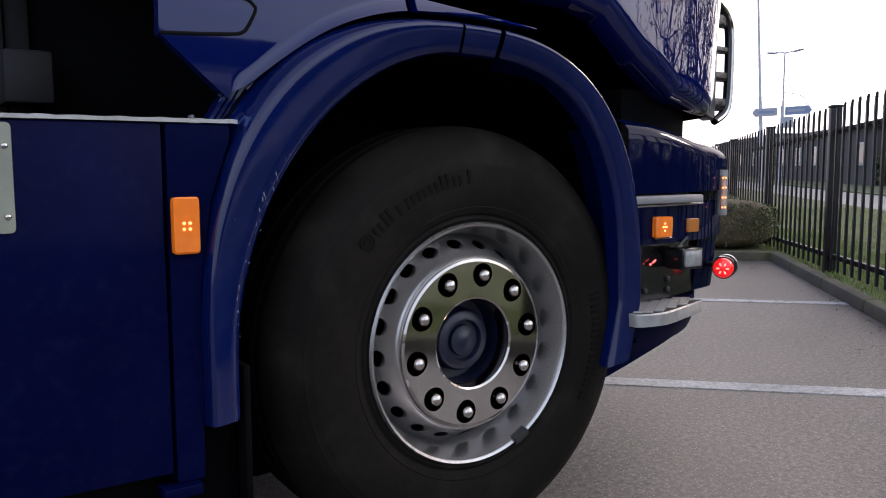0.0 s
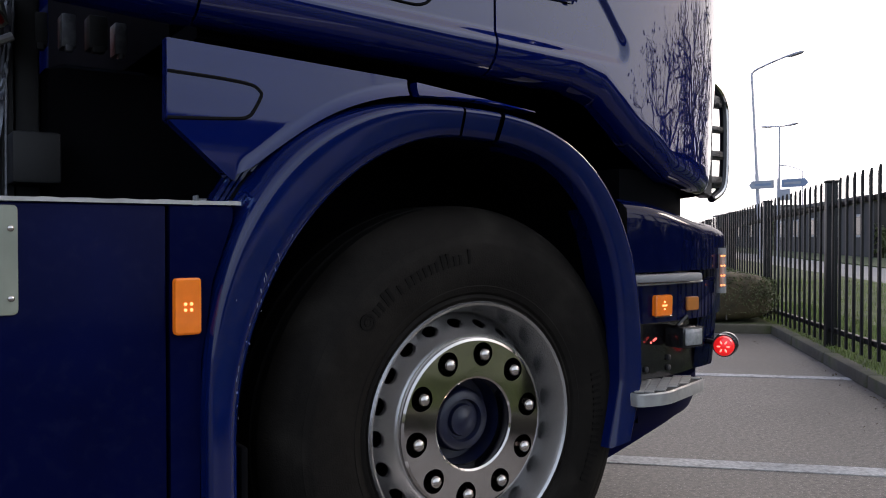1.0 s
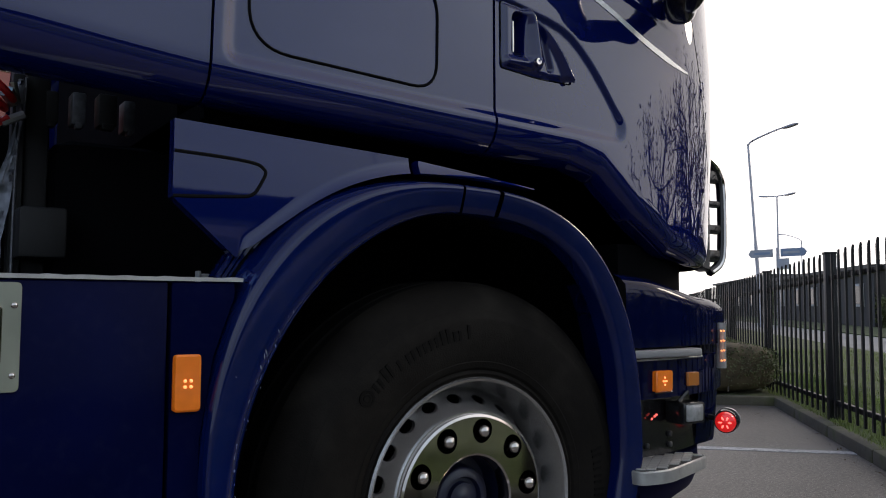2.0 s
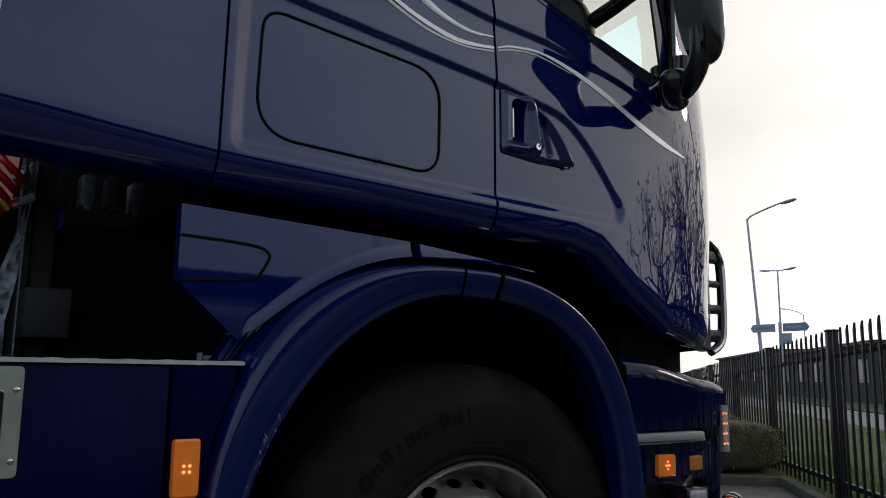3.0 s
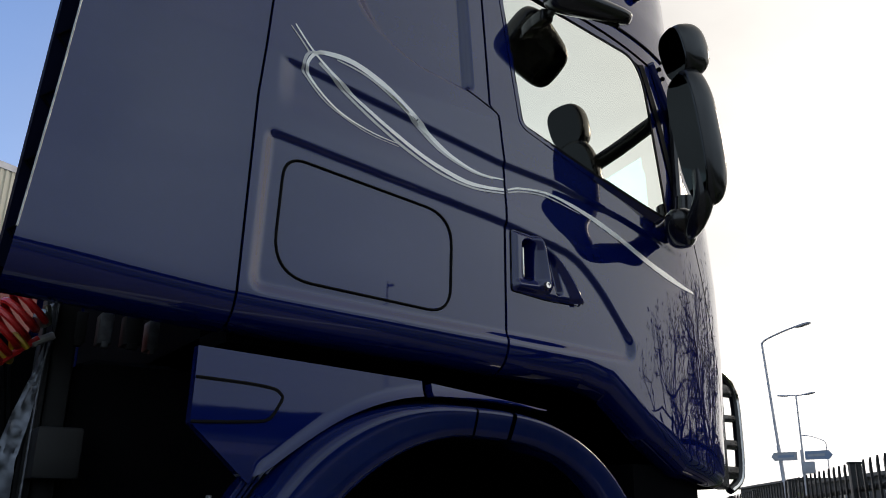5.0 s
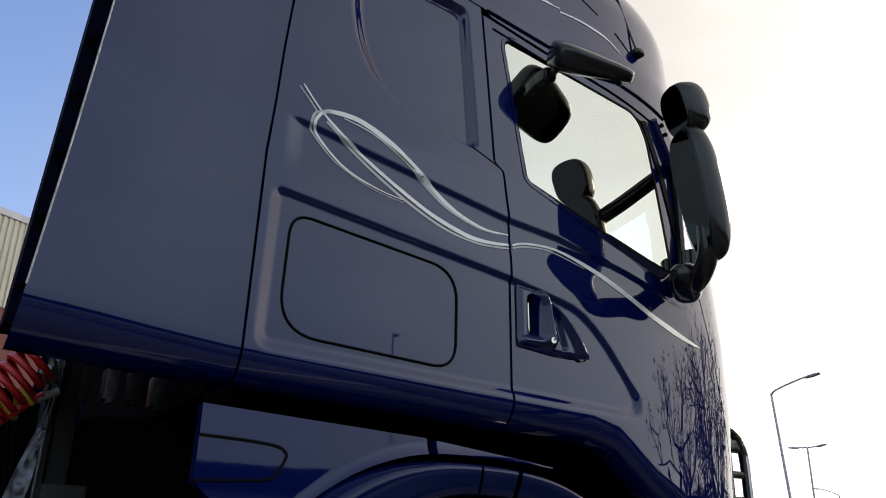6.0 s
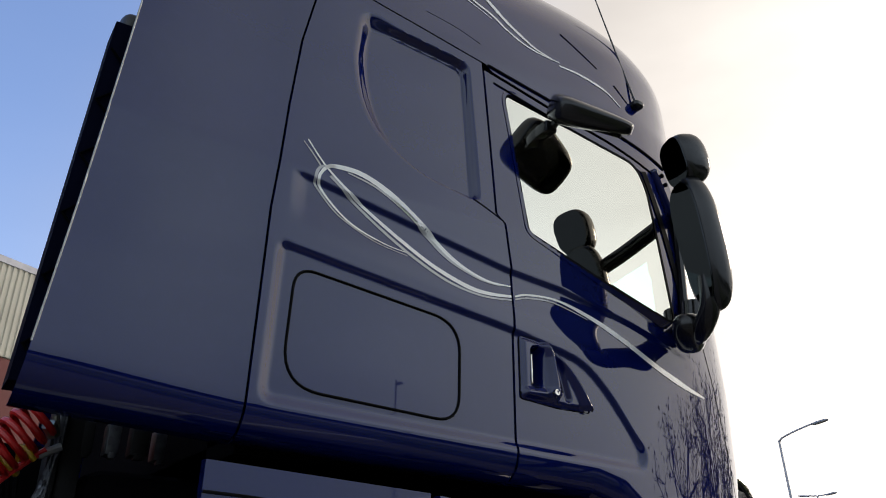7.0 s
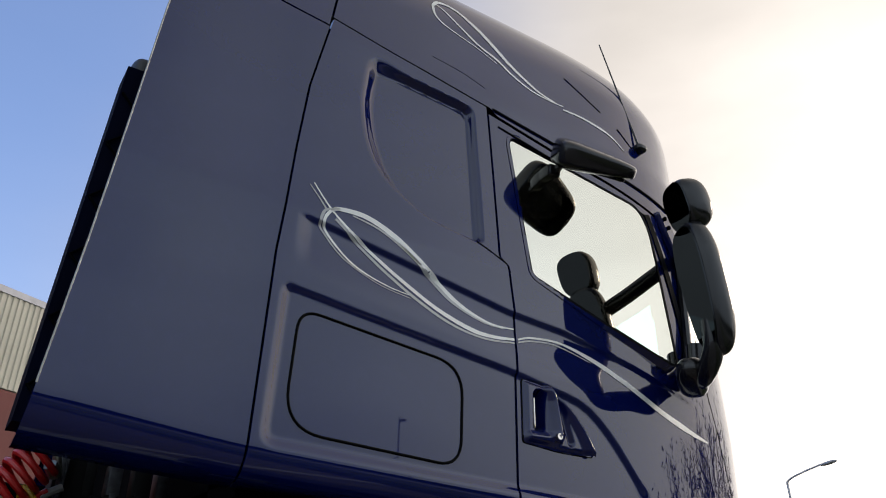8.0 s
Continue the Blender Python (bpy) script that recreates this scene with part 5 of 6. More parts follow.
# tread plate step
step_out = [tuple(p) for p in rounded([(0.47, 0.02), (0.47, -0.085), (0.56, -0.105), (0.83, -0.020), (0.80, 0.045), (0.60, 0.05)], [0.01, 0.02, 0.05, 0.03, 0.02, 0.02], 4)]
step = part("step", prism(step_out, Matrix.Translation((0, 0, 0.488)), 0.035, 0.004), ALU, bumper, "chequered aluminium entry step", sharp=30)
pad = mesh_from("tread", *box(-0.0135, 0.0135, -0.0135, 0.0135, 0.0, 0.004, 0.0015, 1), ALU, sharp=30)
for i in range(-12, 14):
    for j in range(-12, 14):
        sx, sy = 0.63 + 0.0225 * (i + j), -0.03 + 0.0155 * (i - j)
        if inside(sx, sy, step_out) > 0.013:
            k = part("tread", pad, ALU, step)
            k.matrix_local = Matrix.Translation((sx, sy, 0.5232)) @ Matrix(((0.78, 0.78, 0, 0), (0.54, -0.54, 0, 0), (0, 0, 1, 0), (0, 0, 0, 1)))
part("tread_base", prism([tuple(p) for p in grown_flat(step_out, -0.006)], Matrix.Translation((0, 0, 0.5222)), 0.0012), DARKGREY, step)
# the bumper's corner beside the recess
cv, cf = [], []
for j in range(9):
    for i in range(17):
        k0 = math.asin(((0.905 - BXS) / (BFRONT - 0.02 - BXS)) ** (BPOWER / 2)) / (math.pi / 2)
        x = BXS + (BFRONT - 0.02 - BXS) * math.sin((k0 + (1 - k0) * i / 16) * math.pi / 2) ** (2 / BPOWER)
        z = 0.530 + 0.312 * j / 8
        cv.append((x, bump_y(x, z, 0.02) + 0.03 * (1 - soft_step(i / 2)) + 0.02 * (1 - j / 8) ** 2, z))
cf = [(j * 17 + i, j * 17 + i + 1, (j + 1) * 17 + i + 1, (j + 1) * 17 + i) for j in range(8) for i in range(16)]
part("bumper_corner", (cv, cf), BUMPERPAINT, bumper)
# corner lamp and red marker on its stalk
lamp_x = 0.972
CL = [(lamp_x, z) for z in np.linspace(0.765, 0.905, 8)]
corner_lamp = part("corner_lamp", tube([Vector((x, bump_y(x, z) - 0.006, z)) for x, z in CL], 0.016, 10), CLEARLENS, bumper, "upright corner lamp with amber diodes")
part("amber_strip", tube([Vector((x - 0.012, bump_y(x, z) - 0.018, z)) for x, z in CL[1:-1]], 0.008, 8), surface("pale amber lens", (0.50, 0.36, 0.29), 0.25, coat=0.5, vary=0.15, scale=60), corner_lamp)
for z in (0.79, 0.82, 0.85, 0.88):
    for dx in (-0.010, 0.004):
        part("diode", superbox((0.006, 0.006, 0.006), 2.2, Matrix.Translation((lamp_x - 0.016 + dx, bump_y(lamp_x, z) - 0.027, z)), 8, 6), LED, corner_lamp)
RL = Vector((0.960, 0.015, 0.603))
turn = Matrix.Translation(RL) @ look((0, 0, 0), (0.86, 0.50, 0.02)).to_3x3().to_4x4()
red = part("red_marker_lamp", revolve([(0.0, 0.020), (0.020, 0.019), (0.028, 0.014), (0.031, 0.004), (0.031, -0.004)], 28, turn), REDLENS, bumper, "lit round red marker lamp on a stalk")
part("lamp_body", revolve([(0.031, -0.004), (0.035, -0.004), (0.036, -0.02), (0.030, -0.034), (0.0, -0.036)], 28, turn), GLOSSBLACK, red)
part("lamp_back", moved(revolve([(0.036, -0.020), (0.037, -0.030), (0.0, -0.040)], 28, turn), Matrix.Translation((0.012, 0.004, 0.002))), CLEARLENS, red)
part("stalk", tube([RL + Vector((0.02, 0.01, 0)), Vector((0.985, 0.12, 0.61)), Vector((0.99, 0.2, 0.62))], 0.010, 8), BLACK, red)
for i in range(6):
    a = 2 * math.pi * i / 6
    part("diode", moved(superbox((0.012, 0.006, 0.003), 2.2, pose(0, 0, 0, 0, 0, math.degrees(a)), 8, 5), turn @ Matrix.Translation((0.014 * math.cos(a), 0.014 * math.sin(a), 0.019))), REDLED, red)

# front lamp guard seen edge-on: an outer rail, an inner post and rungs between them
rail = spline([(1.430, 0.45, 1.540), (1.485, 0.45, 1.515), (1.525, 0.45, 1.470), (1.541, 0.45, 1.415), (1.544, 0.45, 1.291), (1.538, 0.45, 1.165), (1.515, 0.45, 1.115), (1.465, 0.45, 1.085)], 8)
grille = part("grille", tube(rail, 0.016, 10), GLOSSBLACK, lorry, "front grille guard with a bright outer rail")
part("grille_trim", tube([p + Vector((0.006, -0.008, 0)) for p in rail], 0.011, 8), CHROME, grille, "bright metal rail")
for z, half in ((1.462, 0.024), (1.355, 0.013), (1.255, 0.018), (1.150, 0.024)):
    part("slat", box(1.40, 1.535, 0.44, 0.47, z - half, z + half, 0.006), GLOSSBLACK, grille)
part("inner_upright", prism(rounded([(1.385, 1.10), (1.438, 1.085), (1.446, 1.530), (1.398, 1.54)], 0.01, 3), Matrix.Translation((0, 0.475, 0)) @ Matrix(((1, 0, 0, 0), (0, 0, -1, 0), (0, 1, 0, 0), (0, 0, 0, 1))), 0.05, 0.008), GLOSSBLACK, grille)
part("front_panel", box(1.36, 1.385, 0.48, 1.92, 1.09, 1.54, 0.01), MATT, lorry, "dark grille panel")
part("windscreen", ([(1.08, 0.34, 2.50), (1.28, 0.64, 2.50), (1.34, 1.2, 2.50), (1.28, 1.76, 2.50), (1.08, 2.06, 2.50), (1.12, 0.32, 1.92), (1.33, 0.64, 1.92), (1.40, 1.2, 1.92), (1.33, 1.76, 1.92), (1.12, 2.08, 1.92)], [(0, 1, 6, 5), (1, 2, 7, 6), (2, 3, 8, 7), (3, 4, 9, 8)]), FILMGLASS, lorry)

# ---- mirrors ----
mirrors = part("mirror_assembly", tube(spline([(0.84, 0.07, 1.93), (0.78, 0.0, 1.865), (0.68, -0.09, 1.815), (0.615, -0.175, 1.812), (0.595, -0.222, 1.860), (0.590, -0.228, 1.940)], 8), 0.034, 12, 0.85), GLOSSBLACK, lorry, "black mirror arm with two mirror heads")
part("arm_pad", superbox((0.20, 0.095, 0.085), 2.6, Matrix.Translation((0.655, -0.085, 1.818)) @ pose(0, 0, 0, 0, 6, 38)), GLOSSBLACK, mirrors)
part("arm_hinge", tube([(0.745, -0.03, 1.85), (0.755, -0.03, 1.955)], 0.032, 12), GLOSSBLACK, mirrors)
part("arm_rod", tube([(0.79, 0.035, 1.93), (0.86, 0.085, 2.33)], 0.016, 8), GLOSSBLACK, mirrors)


def mirror_shell(size, m, narrow):
    """A mirror housing: bulged at its front, cut flat behind where the glass sits, narrower towards its foot."""
    v, f = superbox(size, 2.7, Matrix(), 44, 30)
    return moved(([(x * (1.35 if x > 0 else 1.0) if x > -0.34 * size[0] else -0.34 * size[0], y * (1.0 + narrow * z / size[2]), z) for x, y, z in v], f), m)


def mirror_pane(size, m, narrow, inset=0.90):
    """The glass in a housing: a rounded sheet with a thin edge."""
    rim = []
    for i in range(48):
        a = 2 * math.pi * i / 48
        c, q = math.cos(a), math.sin(a)
        z = inset * size[2] / 2 * math.copysign(abs(q) ** (2 / 2.9), q)
        rim.append((inset * size[1] / 2 * math.copysign(abs(c) ** (2 / 2.9), c) * (1.0 + narrow * z / size[2]), z))
    lay_glass = Matrix(((0, 0, -1, -0.335 * size[0]), (1, 0, 0, 0), (0, 1, 0, 0), (0, 0, 0, 1)))
    return prism(rim, m @ lay_glass, 0.004, 0.001)


MAINM = Matrix.Translation((0.588, -0.222, 2.050)) @ pose(0, 0, 0, 0, -8, -20)
MAIN_SIZE = (0.086, 0.148, 0.425)
main_head = part("mirror_head", mirror_shell(MAIN_SIZE, MAINM, 0.30), GLOSSBLACK, mirrors, "large main mirror in a black housing", sharp=50)
part("mirror_glass", mirror_pane(MAIN_SIZE, MAINM, 0.30), MIRRORGLASS, main_head)
WIDEM = Matrix.Translation((0.562, -0.218, 2.318)) @ pose(0, 0, 0, 0, -14, -20)
WIDE_SIZE = (0.100, 0.134, 0.168)
wide_head = part("mirror_head", mirror_shell(WIDE_SIZE, WIDEM, 0.10), GLOSSBLACK, mirrors, "small wide-angle mirror in a black housing", sharp=50)
part("mirror_glass", mirror_pane(WIDE_SIZE, WIDEM, 0.10), MIRRORGLASS, wide_head)
part("mirror_neck", tube([(0.565, -0.22, 2.22), (0.565, -0.22, 2.30)], 0.026, 10), GLOSSBLACK, mirrors)
part("mirror_stay", tube(spline([(0.61, -0.20, 2.16), (0.68, -0.12, 2.21), (0.78, 0.0, 2.29), (0.88, 0.10, 2.345)], 6), 0.027, 10), GLOSSBLACK, mirrors)
bracket = part("stay_bracket", prism(rounded([(-0.045, 0.085), (0.015, 0.09), (0.09, -0.07), (0.04, -0.09)], 0.02, 4), Matrix.Translation((0.795, 0.088, 2.415)) @ Matrix(((0.97, 0, 0.24, 0), (0.24, 0.10, -0.96, 0), (0, 0.99, 0.10, 0), (0, 0, 0, 1))), 0.022, 0.006), PAINT, mirrors)
for x, z in ((0.782, 2.472), (0.797, 2.440)):
    part("bolt", superbox((0.016, 0.012, 0.016), 2.4, Matrix.Translation((x + 0.006, 0.064, z)), 10, 6), MATT, bracket)
along = Vector((0.91, -0.36, -0.18)).normalized()
face = along.cross(Vector((-0.20, -0.68, -0.62))).normalized()
across = face.cross(along)
KERBM = Matrix.Translation((0.325, -0.075, 2.476)) @ Matrix((along, across, face)).transposed().to_4x4()
kerb_mirror = part("kerb_mirror", moved(([(x, y * (1.0 - 0.9 * x), z * (0.75 - 2.2 * x) + (0.012 if z > 0 else 0.0) * (1 - (y / 0.1) ** 2)) for x, y, z in superbox((0.265, 0.190, 0.088), 4.2, Matrix(), 36, 20)[0]], superbox((0.265, 0.190, 0.088), 4.2, Matrix(), 36, 20)[1]), KERBM), GLOSSBLACK, lorry, "black kerb-view mirror over the door")
inner = 1 if face.y > 0 else -1
part("mirror_glass", prism(rounded([(-0.105, -0.062), (0.105, -0.062), (0.105, 0.062), (-0.105, 0.062)], 0.035, 6), KERBM @ Matrix.Translation((0, 0, inner * 0.031 - (0.008 if inner < 0 else 0))), 0.008), MIRRORGLASS, kerb_mirror)
part("mirror_foot", join(tube([(0.225, -0.05, 2.46), (0.235, 0.0, 2.45), (0.24, 0.08, 2.45)], 0.013, 8), box(0.210, 0.255, 0.005, 0.07, 2.428, 2.470, 0.010)), GLOSSBLACK, kerb_mirror)

# ---- beyond the lorry ----
def leaf_cloud(count, place, size, seed):
    """Many small folded leaves; place(rng) gives each one's middle."""
    rng = random.Random(seed)
    v, f = [], []
    for _ in range(count):
        c = Vector(place(rng))
        r = Euler((rng.uniform(-1.2, 1.2), rng.uniform(-1.2, 1.2), rng.uniform(0, 6.3))).to_matrix()
        s = size * rng.uniform(0.6, 1.3)
        k = len(v)
        for p in ((-0.5, 0, 0), (0, -0.28, 0.08), (0.5, 0, 0), (0, 0.28, 0.08)):
            v.append(tuple(c + r @ Vector(p) * s))
        f += [(k, k + 1, k + 2), (k, k + 2, k + 3)]
    return v, f


HEDGE_LEAF = surface("hedge leaf", (0.10, 0.115, 0.040), 0.55, vary=0.45, scale=9)
BARK = surface("bark", (0.085, 0.07, 0.055), 0.9, vary=0.3, scale=10, bump=0.5, bump_scale=60)
TWIG = surface("dead leaf", (0.10, 0.075, 0.04), 0.8, vary=0.4, scale=9)


def hedge(u0, u1, v0, v1, height, seed):
    h = thing("hedge", "low clipped green hedge behind the kerb", "hedge", at=lot((u0 + u1) / 2, (v0 + v1) / 2, 0.1))

    def spot(rng):
        a, b = rng.uniform(-1, 1), rng.uniform(-1, 1)
        top = height * (1 - 0.25 * abs(a) ** 5 - 0.2 * abs(b) ** 5) + 0.05 * noise.noise((a * 3, b * 4, seed))
        z = 0.12 + (top - 0.12) * rng.random() ** 0.45
        bulge = 1.0 - 0.12 * (1 - z / height) + 0.06 * noise.noise((a * 4, b * 4, z * 6))
        return lot((u0 + u1) / 2 + a * (u1 - u0) / 2 * bulge, (v0 + v1) / 2 + b * (v1 - v0) / 2 * bulge, z)
    part("leaves", leaf_cloud(60000, spot, 0.024, seed), HEDGE_LEAF, h, smooth=False)
    core = Matrix.Translation(lot((u0 + u1) / 2, (v0 + v1) / 2, height * 0.48 + 0.04)) @ Matrix(((U.x, V.x, 0, 0), (U.y, V.y, 0, 0), (0, 0, 1, 0), (0, 0, 0, 1)))
    part("inner_growth", superbox(((u1 - u0) * 0.88, (v1 - v0) * 0.94, height * 0.86), 5.0, core), TWIG, h, "shaded twigs inside the hedge")
    rng = random.Random(seed)
    stems = [tube([lot(u, v, 0.10), lot(u + rng.uniform(-.1, .1), v + rng.uniform(-.1, .1), height * 0.8)], 0.010, 5, 0.5) for u, v in [(rng.uniform(u0 + .1, u1 - .1), rng.uniform(v0 + .1, v1 - .1)) for _ in range(26)]]
    part("stems", join(*stems), BARK, h)["kind"] = "stuff"


hedge(0.16, 1.50, -3.0, 0.22, 0.60, 3)

grass_rng = random.Random(8)


def blades(count, u0, u1, v0, v1, tall):
    v, f = [], []
    for _ in range(count):
        u, w = grass_rng.uniform(u0, u1), grass_rng.uniform(v0, v1)
        b = Vector(lot(u, w, 0.065))
        a, hgt = grass_rng.uniform(0, 6.3), tall * grass_rng.uniform(0.4, 1.2)
        d = Vector((math.cos(a), math.sin(a), 0))
        s = d.orthogonal().normalized() * 0.004
        lean = d * hgt * grass_rng.uniform(0.1, 0.7)
        k = len(v)
        v += [tuple(b - s), tuple(b + s), tuple(b + lean + Vector((0, 0, hgt)))]
        f.append((k, k + 1, k + 2))
    return v, f


grass = part("grass", join(blades(34000, -8.5, 3.0, 0.06, 1.0, 0.05), blades(16000, -7.0, 9.0, 1.0, 3.5, 0.07)), BLADE, smooth=False)
tagged(grass, "short mossy grass along the kerb and fence", "grass", kind="stuff")


def bare_tree(name, at, tall, seed, depth=6, leaves=600, girth=0.13):
    rng = random.Random(seed)
    limbs, tips = [], []

    def grow(p, d, length, r, level):
        pts, q, way = [p], p, d
        for _ in range(3):
            way = (way + Vector((rng.uniform(-.22, .22), rng.uniform(-.22, .22), rng.uniform(-.05, .16)))).normalized()
            q = q + way * length / 3
            pts.append(q)
        limbs.append((tube(pts, r, 6 if level < 2 else 4, 0.62, caps=False), level))
        if level >= depth:
            tips.append(q)
            return
        for i in range(rng.choice((2, 3)) if level else 4):
            a = rng.uniform(0, 6.3)
            side = way.orthogonal().normalized()
            side = side * math.cos(a) + way.cross(side) * math.sin(a)
            start = pts[rng.choice((2, 3))] if level else pts[rng.choice((2, 3, 3))]
            grow(start, (way + side * rng.uniform(0.75, 1.45)).normalized(), length * rng.uniform(0.62, 0.82), r * 0.60, level + 1)
    t = thing(name, "bare winter street tree beyond the fence", "tree", "street trees", at=at)
    grow(Vector(at), Vector((0, 0, 1)), tall * 0.30, girth, 0)
    part("trunk", join(*[s for s, l in limbs if l < 2]), BARK, t)
    part("branches", join(*[s for s, l in limbs if l >= 2]), BARK, t)
    if leaves and tips:
        part("leaves", leaf_cloud(leaves, lambda r: r.choice(tips) + Vector((r.gauss(0, .15), r.gauss(0, .15), r.gauss(0, .12))), 0.10, seed), TWIG, t, smooth=False)


for i, (x, y, tall) in enumerate(((6.6, -0.4, 4.4), (7.9, 0.1, 4.6), (12.5, -2.4, 6.0), (9.3, -3.8, 5.2), (14.5, 1.2, 6.2), (16.5, -1.0, 6.5))):
    bare_tree("tree", (x, y, 0.1), tall, 20 + i)

# street lamps, signs
# galvanised grey made paler: the backlit haze is put into its colour
GALV = surface("hazy galvanised metal", (0.42, 0.42, 0.46), 0.5, metal=0.2, vary=0.1)
SIGNBLUE = surface("blue road sign", (0.20, 0.26, 0.36), 0.5, vary=0.08)
SIGNGREY = surface("grey sign back", (0.35, 0.36, 0.38), 0.5, vary=0.08)


def street_lamp(base, height, heads, lean=(0, 0), radius=0.075, label="grey street lamp with one arm"):
    b = Vector(base)
    top = b + Vector((lean[0], lean[1], height))
    lamp_thing = thing("street_lamp", label, "street lamp", "street lamps", at=base)
    part("pole", join(tube([b, b + (top - b) * 0.45], radius, 10, 0.9), tube([b + (top - b) * 0.45, top], radius * 0.7, 10, 0.75)), GALV, lamp_thing)
    for reach, rise, length in heads:
        r = Vector(reach)
        end = top + r + Vector((0, 0, rise))
        part("arm", tube(spline([top - Vector((0, 0, 0.25)), top + Vector((0, 0, 0.05)) + r * 0.06, top + r * 0.5 + Vector((0, 0, rise * 0.62)), end], 6), radius * 0.45, 8), GALV, lamp_thing)
        d = r.normalized()
        m = Matrix.Translation(end + d * length * 0.4) @ Vector((d.x, d.y, 0.12)).to_track_quat("X", "Z").to_matrix().to_4x4()
        part("head", superbox((length, length * 0.34, max(0.05, length * 0.16)), 2.6, m, 20, 10), GALV, lamp_thing)


street_lamp((30.0, 19.55, 0.0), 8.05, [((0.0, -1.75, 0), 0.45, 0.75)], lean=(0, 0.5), radius=0.085)
street_lamp((45.0, 28.45, 0.0), 7.75, [((0.0, 0.62, 0), 0.14, 0.75), ((0.0, -0.62, 0), 0.10, 0.75)], radius=0.085, label="grey street lamp with two heads")
street_lamp((60.0, 36.1, 0.0), 6.2, [((0.0, 1.6, 0), 0.6, 0.6)], radius=0.07)
street_lamp((5.5, -10.2, 0.0), 4.65, [((0.002, 0.001, 0), 0.0, 0.13)], radius=0.026, label="slim lamp post with a small head")

sign = thing("road_sign", "blue direction sign with two pointed arms", "road sign", at=(30, 19.0, 0))
for c, w, tip in ((19.40, 0.60, 1), (17.98, 0.60, -1)):
    outline = [(-0.52, -0.17), (0.52, -0.17), (0.66, 0.0), (0.52, 0.17), (-0.52, 0.17)]
    turn_s = Matrix.Translation((29.9, c, 3.16)) @ Matrix(((0, 0, -1, 0), (tip, 0, 0, 0), (0, 1, 0, 0), (0, 0, 0, 1)))
    panel_s = part("sign_arm", prism(outline, turn_s, 0.05), SIGNBLUE if tip < 0 else SIGNGREY, sign, smooth=False)
    part("text_bar", prism([(-0.4, -0.05), (0.35, -0.05), (0.35, 0.05), (-0.4, 0.05)], turn_s @ Matrix.Translation((0, 0, 0.05)), 0.006), SIGNGREY if tip < 0 else SIGNBLUE, panel_s, smooth=False)
part("sign_post", tube([(30.0, 18.72, 0), (30.0, 18.72, 3.4)], 0.07, 10), GALV, sign)
part("sign_plate", box(29.9, 29.94, 18.15, 18.75, 2.45, 2.92, 0.02), SIGNGREY, sign)

# building with ribbed cladding behind the lorry
CLAD = surface("beige ribbed cladding", (0.56, 0.52, 0.43), 0.6, vary=0.07, scale=1.0, fine=0.05)
REDWALL = surface("dark red wall", (0.13, 0.018, 0.016), 0.6, vary=0.15, scale=1.0)
bld = thing("warehouse", "warehouse with beige ribbed cladding over a dark red base", "building", at=(-6, 14, 0))
BW = Vector((0.876, 0.482, 0))
BN = Vector((0.482, -0.876, 0))
origin = Vector((-0.72, 16.0, 0))
v, f = [], []
for i in range(-240, 60):
    x0 = i * 0.13
    for dx, dn in ((0.0, 0.0), (0.045, 0.0), (0.060, 0.030), (0.115, 0.030)):
        p = origin + BW * (x0 + dx) + BN * dn
        v += [(p.x, p.y, 5.62), (p.x, p.y, 7.50)]
n = len(v) // 2
f = [(2 * i, 2 * i + 2, 2 * i + 3, 2 * i + 1) for i in range(n - 1)]
part("cladding", (v, f), CLAD, bld, smooth=False)


def wall_box(a0, a1, n0, n1, z0, z1):
    p = [origin + BW * a + BN * k for a, k in ((a0, n0), (a1, n0), (a1, n1), (a0, n1))]
    vv = [(q.x, q.y, z) for z in (z0, z1) for q in p]
    return vv, [(3, 2, 1, 0), (4, 5, 6, 7), (0, 1, 5, 4), (1, 2, 6, 5), (2, 3, 7, 6), (3, 0, 4, 7)]


part("base_wall", wall_box(-31.2, 7.8, 0.0, -12.0, 0.0, 5.60), REDWALL, bld, smooth=False)
part("roof_trim", wall_box(-31.2, 7.8, 0.05, -0.2, 7.48, 7.62), GALV, bld, smooth=False)
part("upper_wall", wall_box(-31.2, 7.8, -0.05, -12.0, 5.60, 7.48), CLAD, bld, smooth=False)

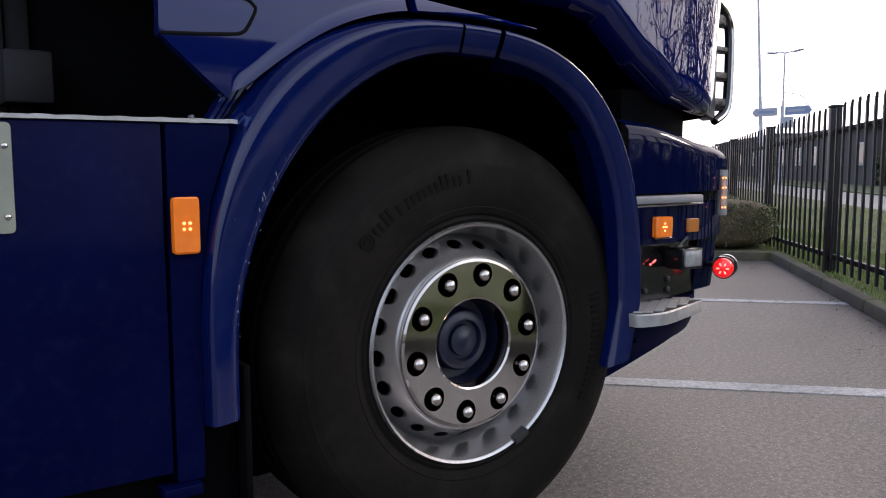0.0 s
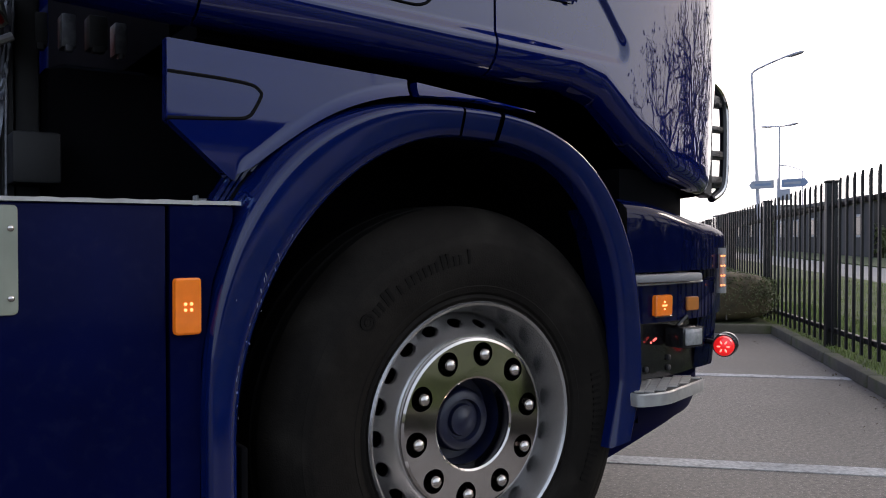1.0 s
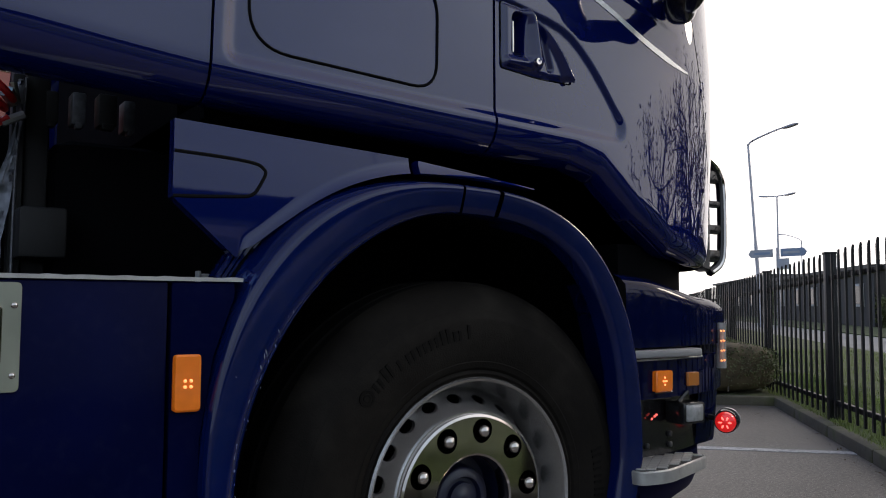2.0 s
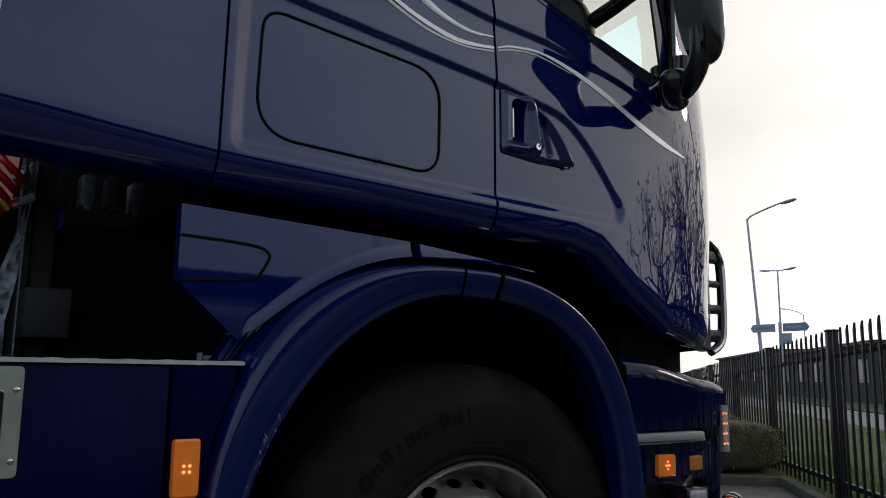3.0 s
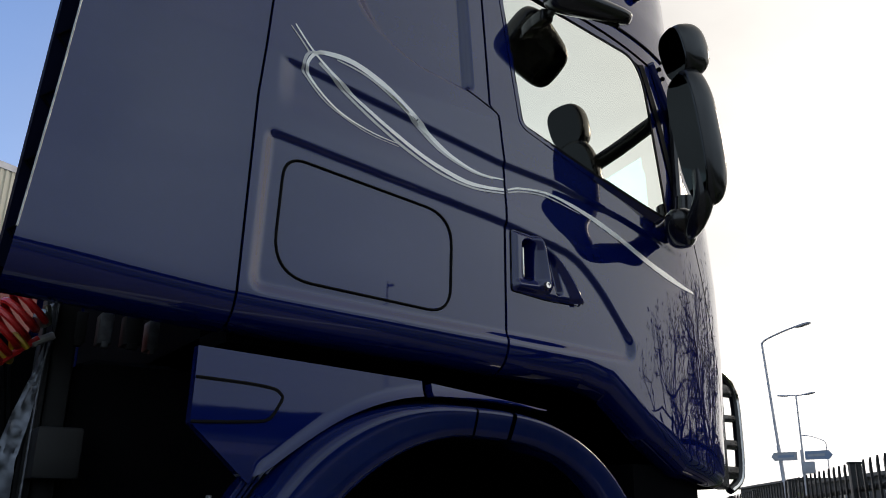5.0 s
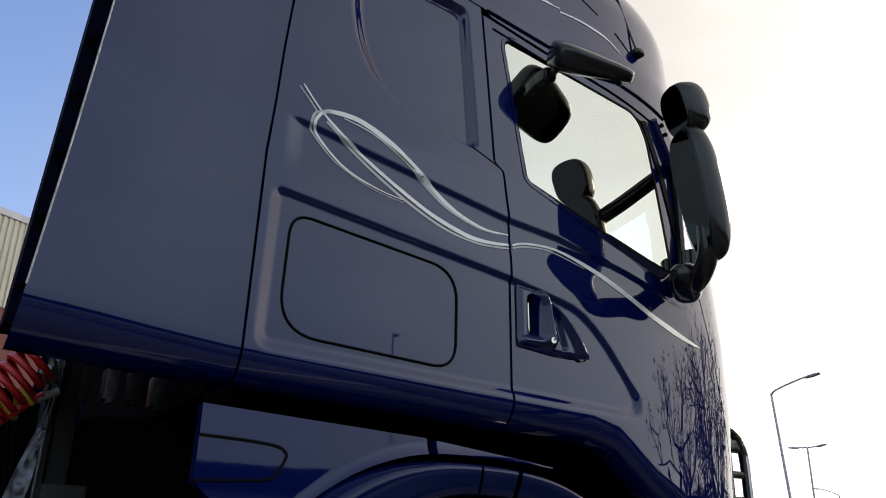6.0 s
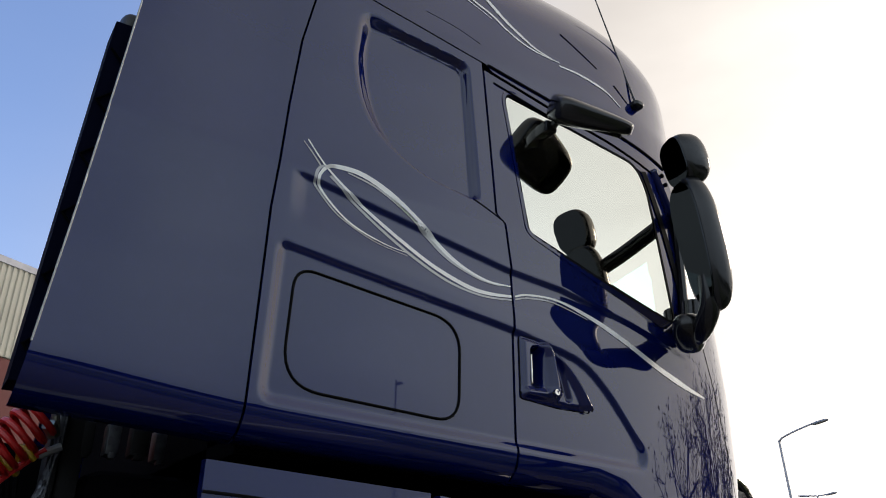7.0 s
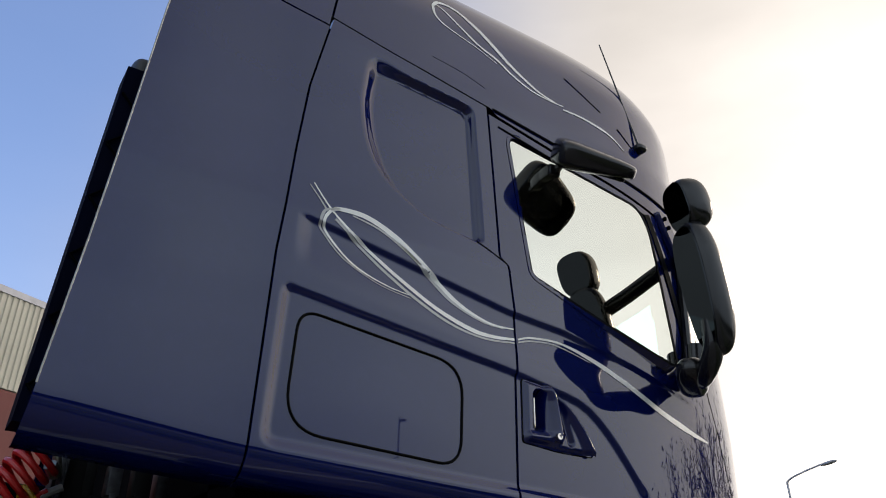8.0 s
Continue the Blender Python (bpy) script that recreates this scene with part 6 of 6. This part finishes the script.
# dark buildings and trees far beyond the road
DARKWALL = surface("dark brick", (0.045, 0.040, 0.036), 0.8, vary=0.2, scale=0.4)
WHITE = surface("pale window frame", (0.38, 0.38, 0.37), 0.5, vary=0.05)
PANEGLASS = surface("dark window glass", (0.02, 0.022, 0.025), 0.08, vary=0.1)
for a, (u0, u1, v0, v1, h) in enumerate(((13, 26, 10, 15, 2.0), (28, 47, 9.5, 16, 2.5), (50, 78, 10, 17, 2.9))):
    house = thing("house", "low dark building across the road", "building", "buildings across the road", at=lot((u0 + u1) / 2, (v0 + v1) / 2, 0))
    part("wall", slab(u0, u1, v0, v1, 0, h), DARKWALL, house, smooth=False)
    part("roof", slab(u0 - 0.3, u1 + 0.3, v0 - 0.3, v1 + 0.3, h, h + 0.15), DARKGREY, house, smooth=False)
    for i in range(5):
        u = u0 + (i + 0.5) * (u1 - u0) / 5
        win = part("window", slab(u - 0.6, u + 0.6, v0 - 0.06, v0 + 0.02, 0.9, 1.9), WHITE, house, smooth=False)
        part("pane", slab(u - 0.5, u + 0.5, v0 - 0.08, v0 - 0.05, 1.0, 1.8), PANEGLASS, win, smooth=False)


def woods(u0, u1, v0, v1, tall, count, seed, size=0.5):
    def spot(rng):
        u = rng.uniform(u0, u1)
        top = tall * (0.75 + 0.45 * noise.noise((u * 0.5, seed, 0)))
        return lot(u, rng.uniform(v0, v1), top * rng.random() ** 0.7)
    return leaf_cloud(count, spot, size, seed)


# the last two rows are unseen, added to darken low reflections in the paint
far = part("far_hedge", join(woods(-10, 110, 17.5, 21, 2.7, 30000, 4, 0.3), woods(47, 50, 9.5, 13, 2.2, 4000, 7, 0.2), woods(26, 28, 9.5, 13, 2.0, 4000, 8, 0.2), woods(-40, 6, 19, 24, 1.6, 26000, 5, 0.25), woods(-26, -6.5, 9.0, 11.5, 1.75, 60000, 6, 0.17)), HEDGE_LEAF, smooth=False)
tagged(far, "dark hedges and bushes far beyond the road", "bushes", kind="stuff")

# twigs and dead leaves on the asphalt by the kerb
LITTER = surface("wet leaf litter", (0.11, 0.085, 0.045), 0.8, vary=0.4, scale=30)
litter = part("leaf_litter", leaf_cloud(90, lambda r: lot(r.gauss(-4.2, 0.5) if r.random() < 0.6 else r.uniform(-5.5, -0.4), -abs(r.gauss(0.0, 0.16)) - 0.005, 0.006), 0.015, 12), LITTER, smooth=False)
tagged(litter, "dead leaves and twigs along the kerb", "leaf litter", kind="stuff")

twig_rng = random.Random(31)
twigs = []
for _ in range(9):
    a, u, w = twig_rng.uniform(-0.7, 0.7), twig_rng.uniform(-5.0, -0.6), -abs(twig_rng.gauss(0.02, 0.14)) - 0.02
    half = twig_rng.uniform(0.02, 0.06)
    twigs.append(tube([lot(u - half * math.cos(a), w - half * math.sin(a), 0.006), lot(u, w + 0.01, 0.010), lot(u + half * math.cos(a), w + half * math.sin(a), 0.006)], 0.0022, 4, 0.6))
twig_litter = part("twigs", join(*twigs), LITTER)
tagged(twig_litter, "scattered brown twigs on the asphalt beside the kerb", "twigs", kind="stuff")
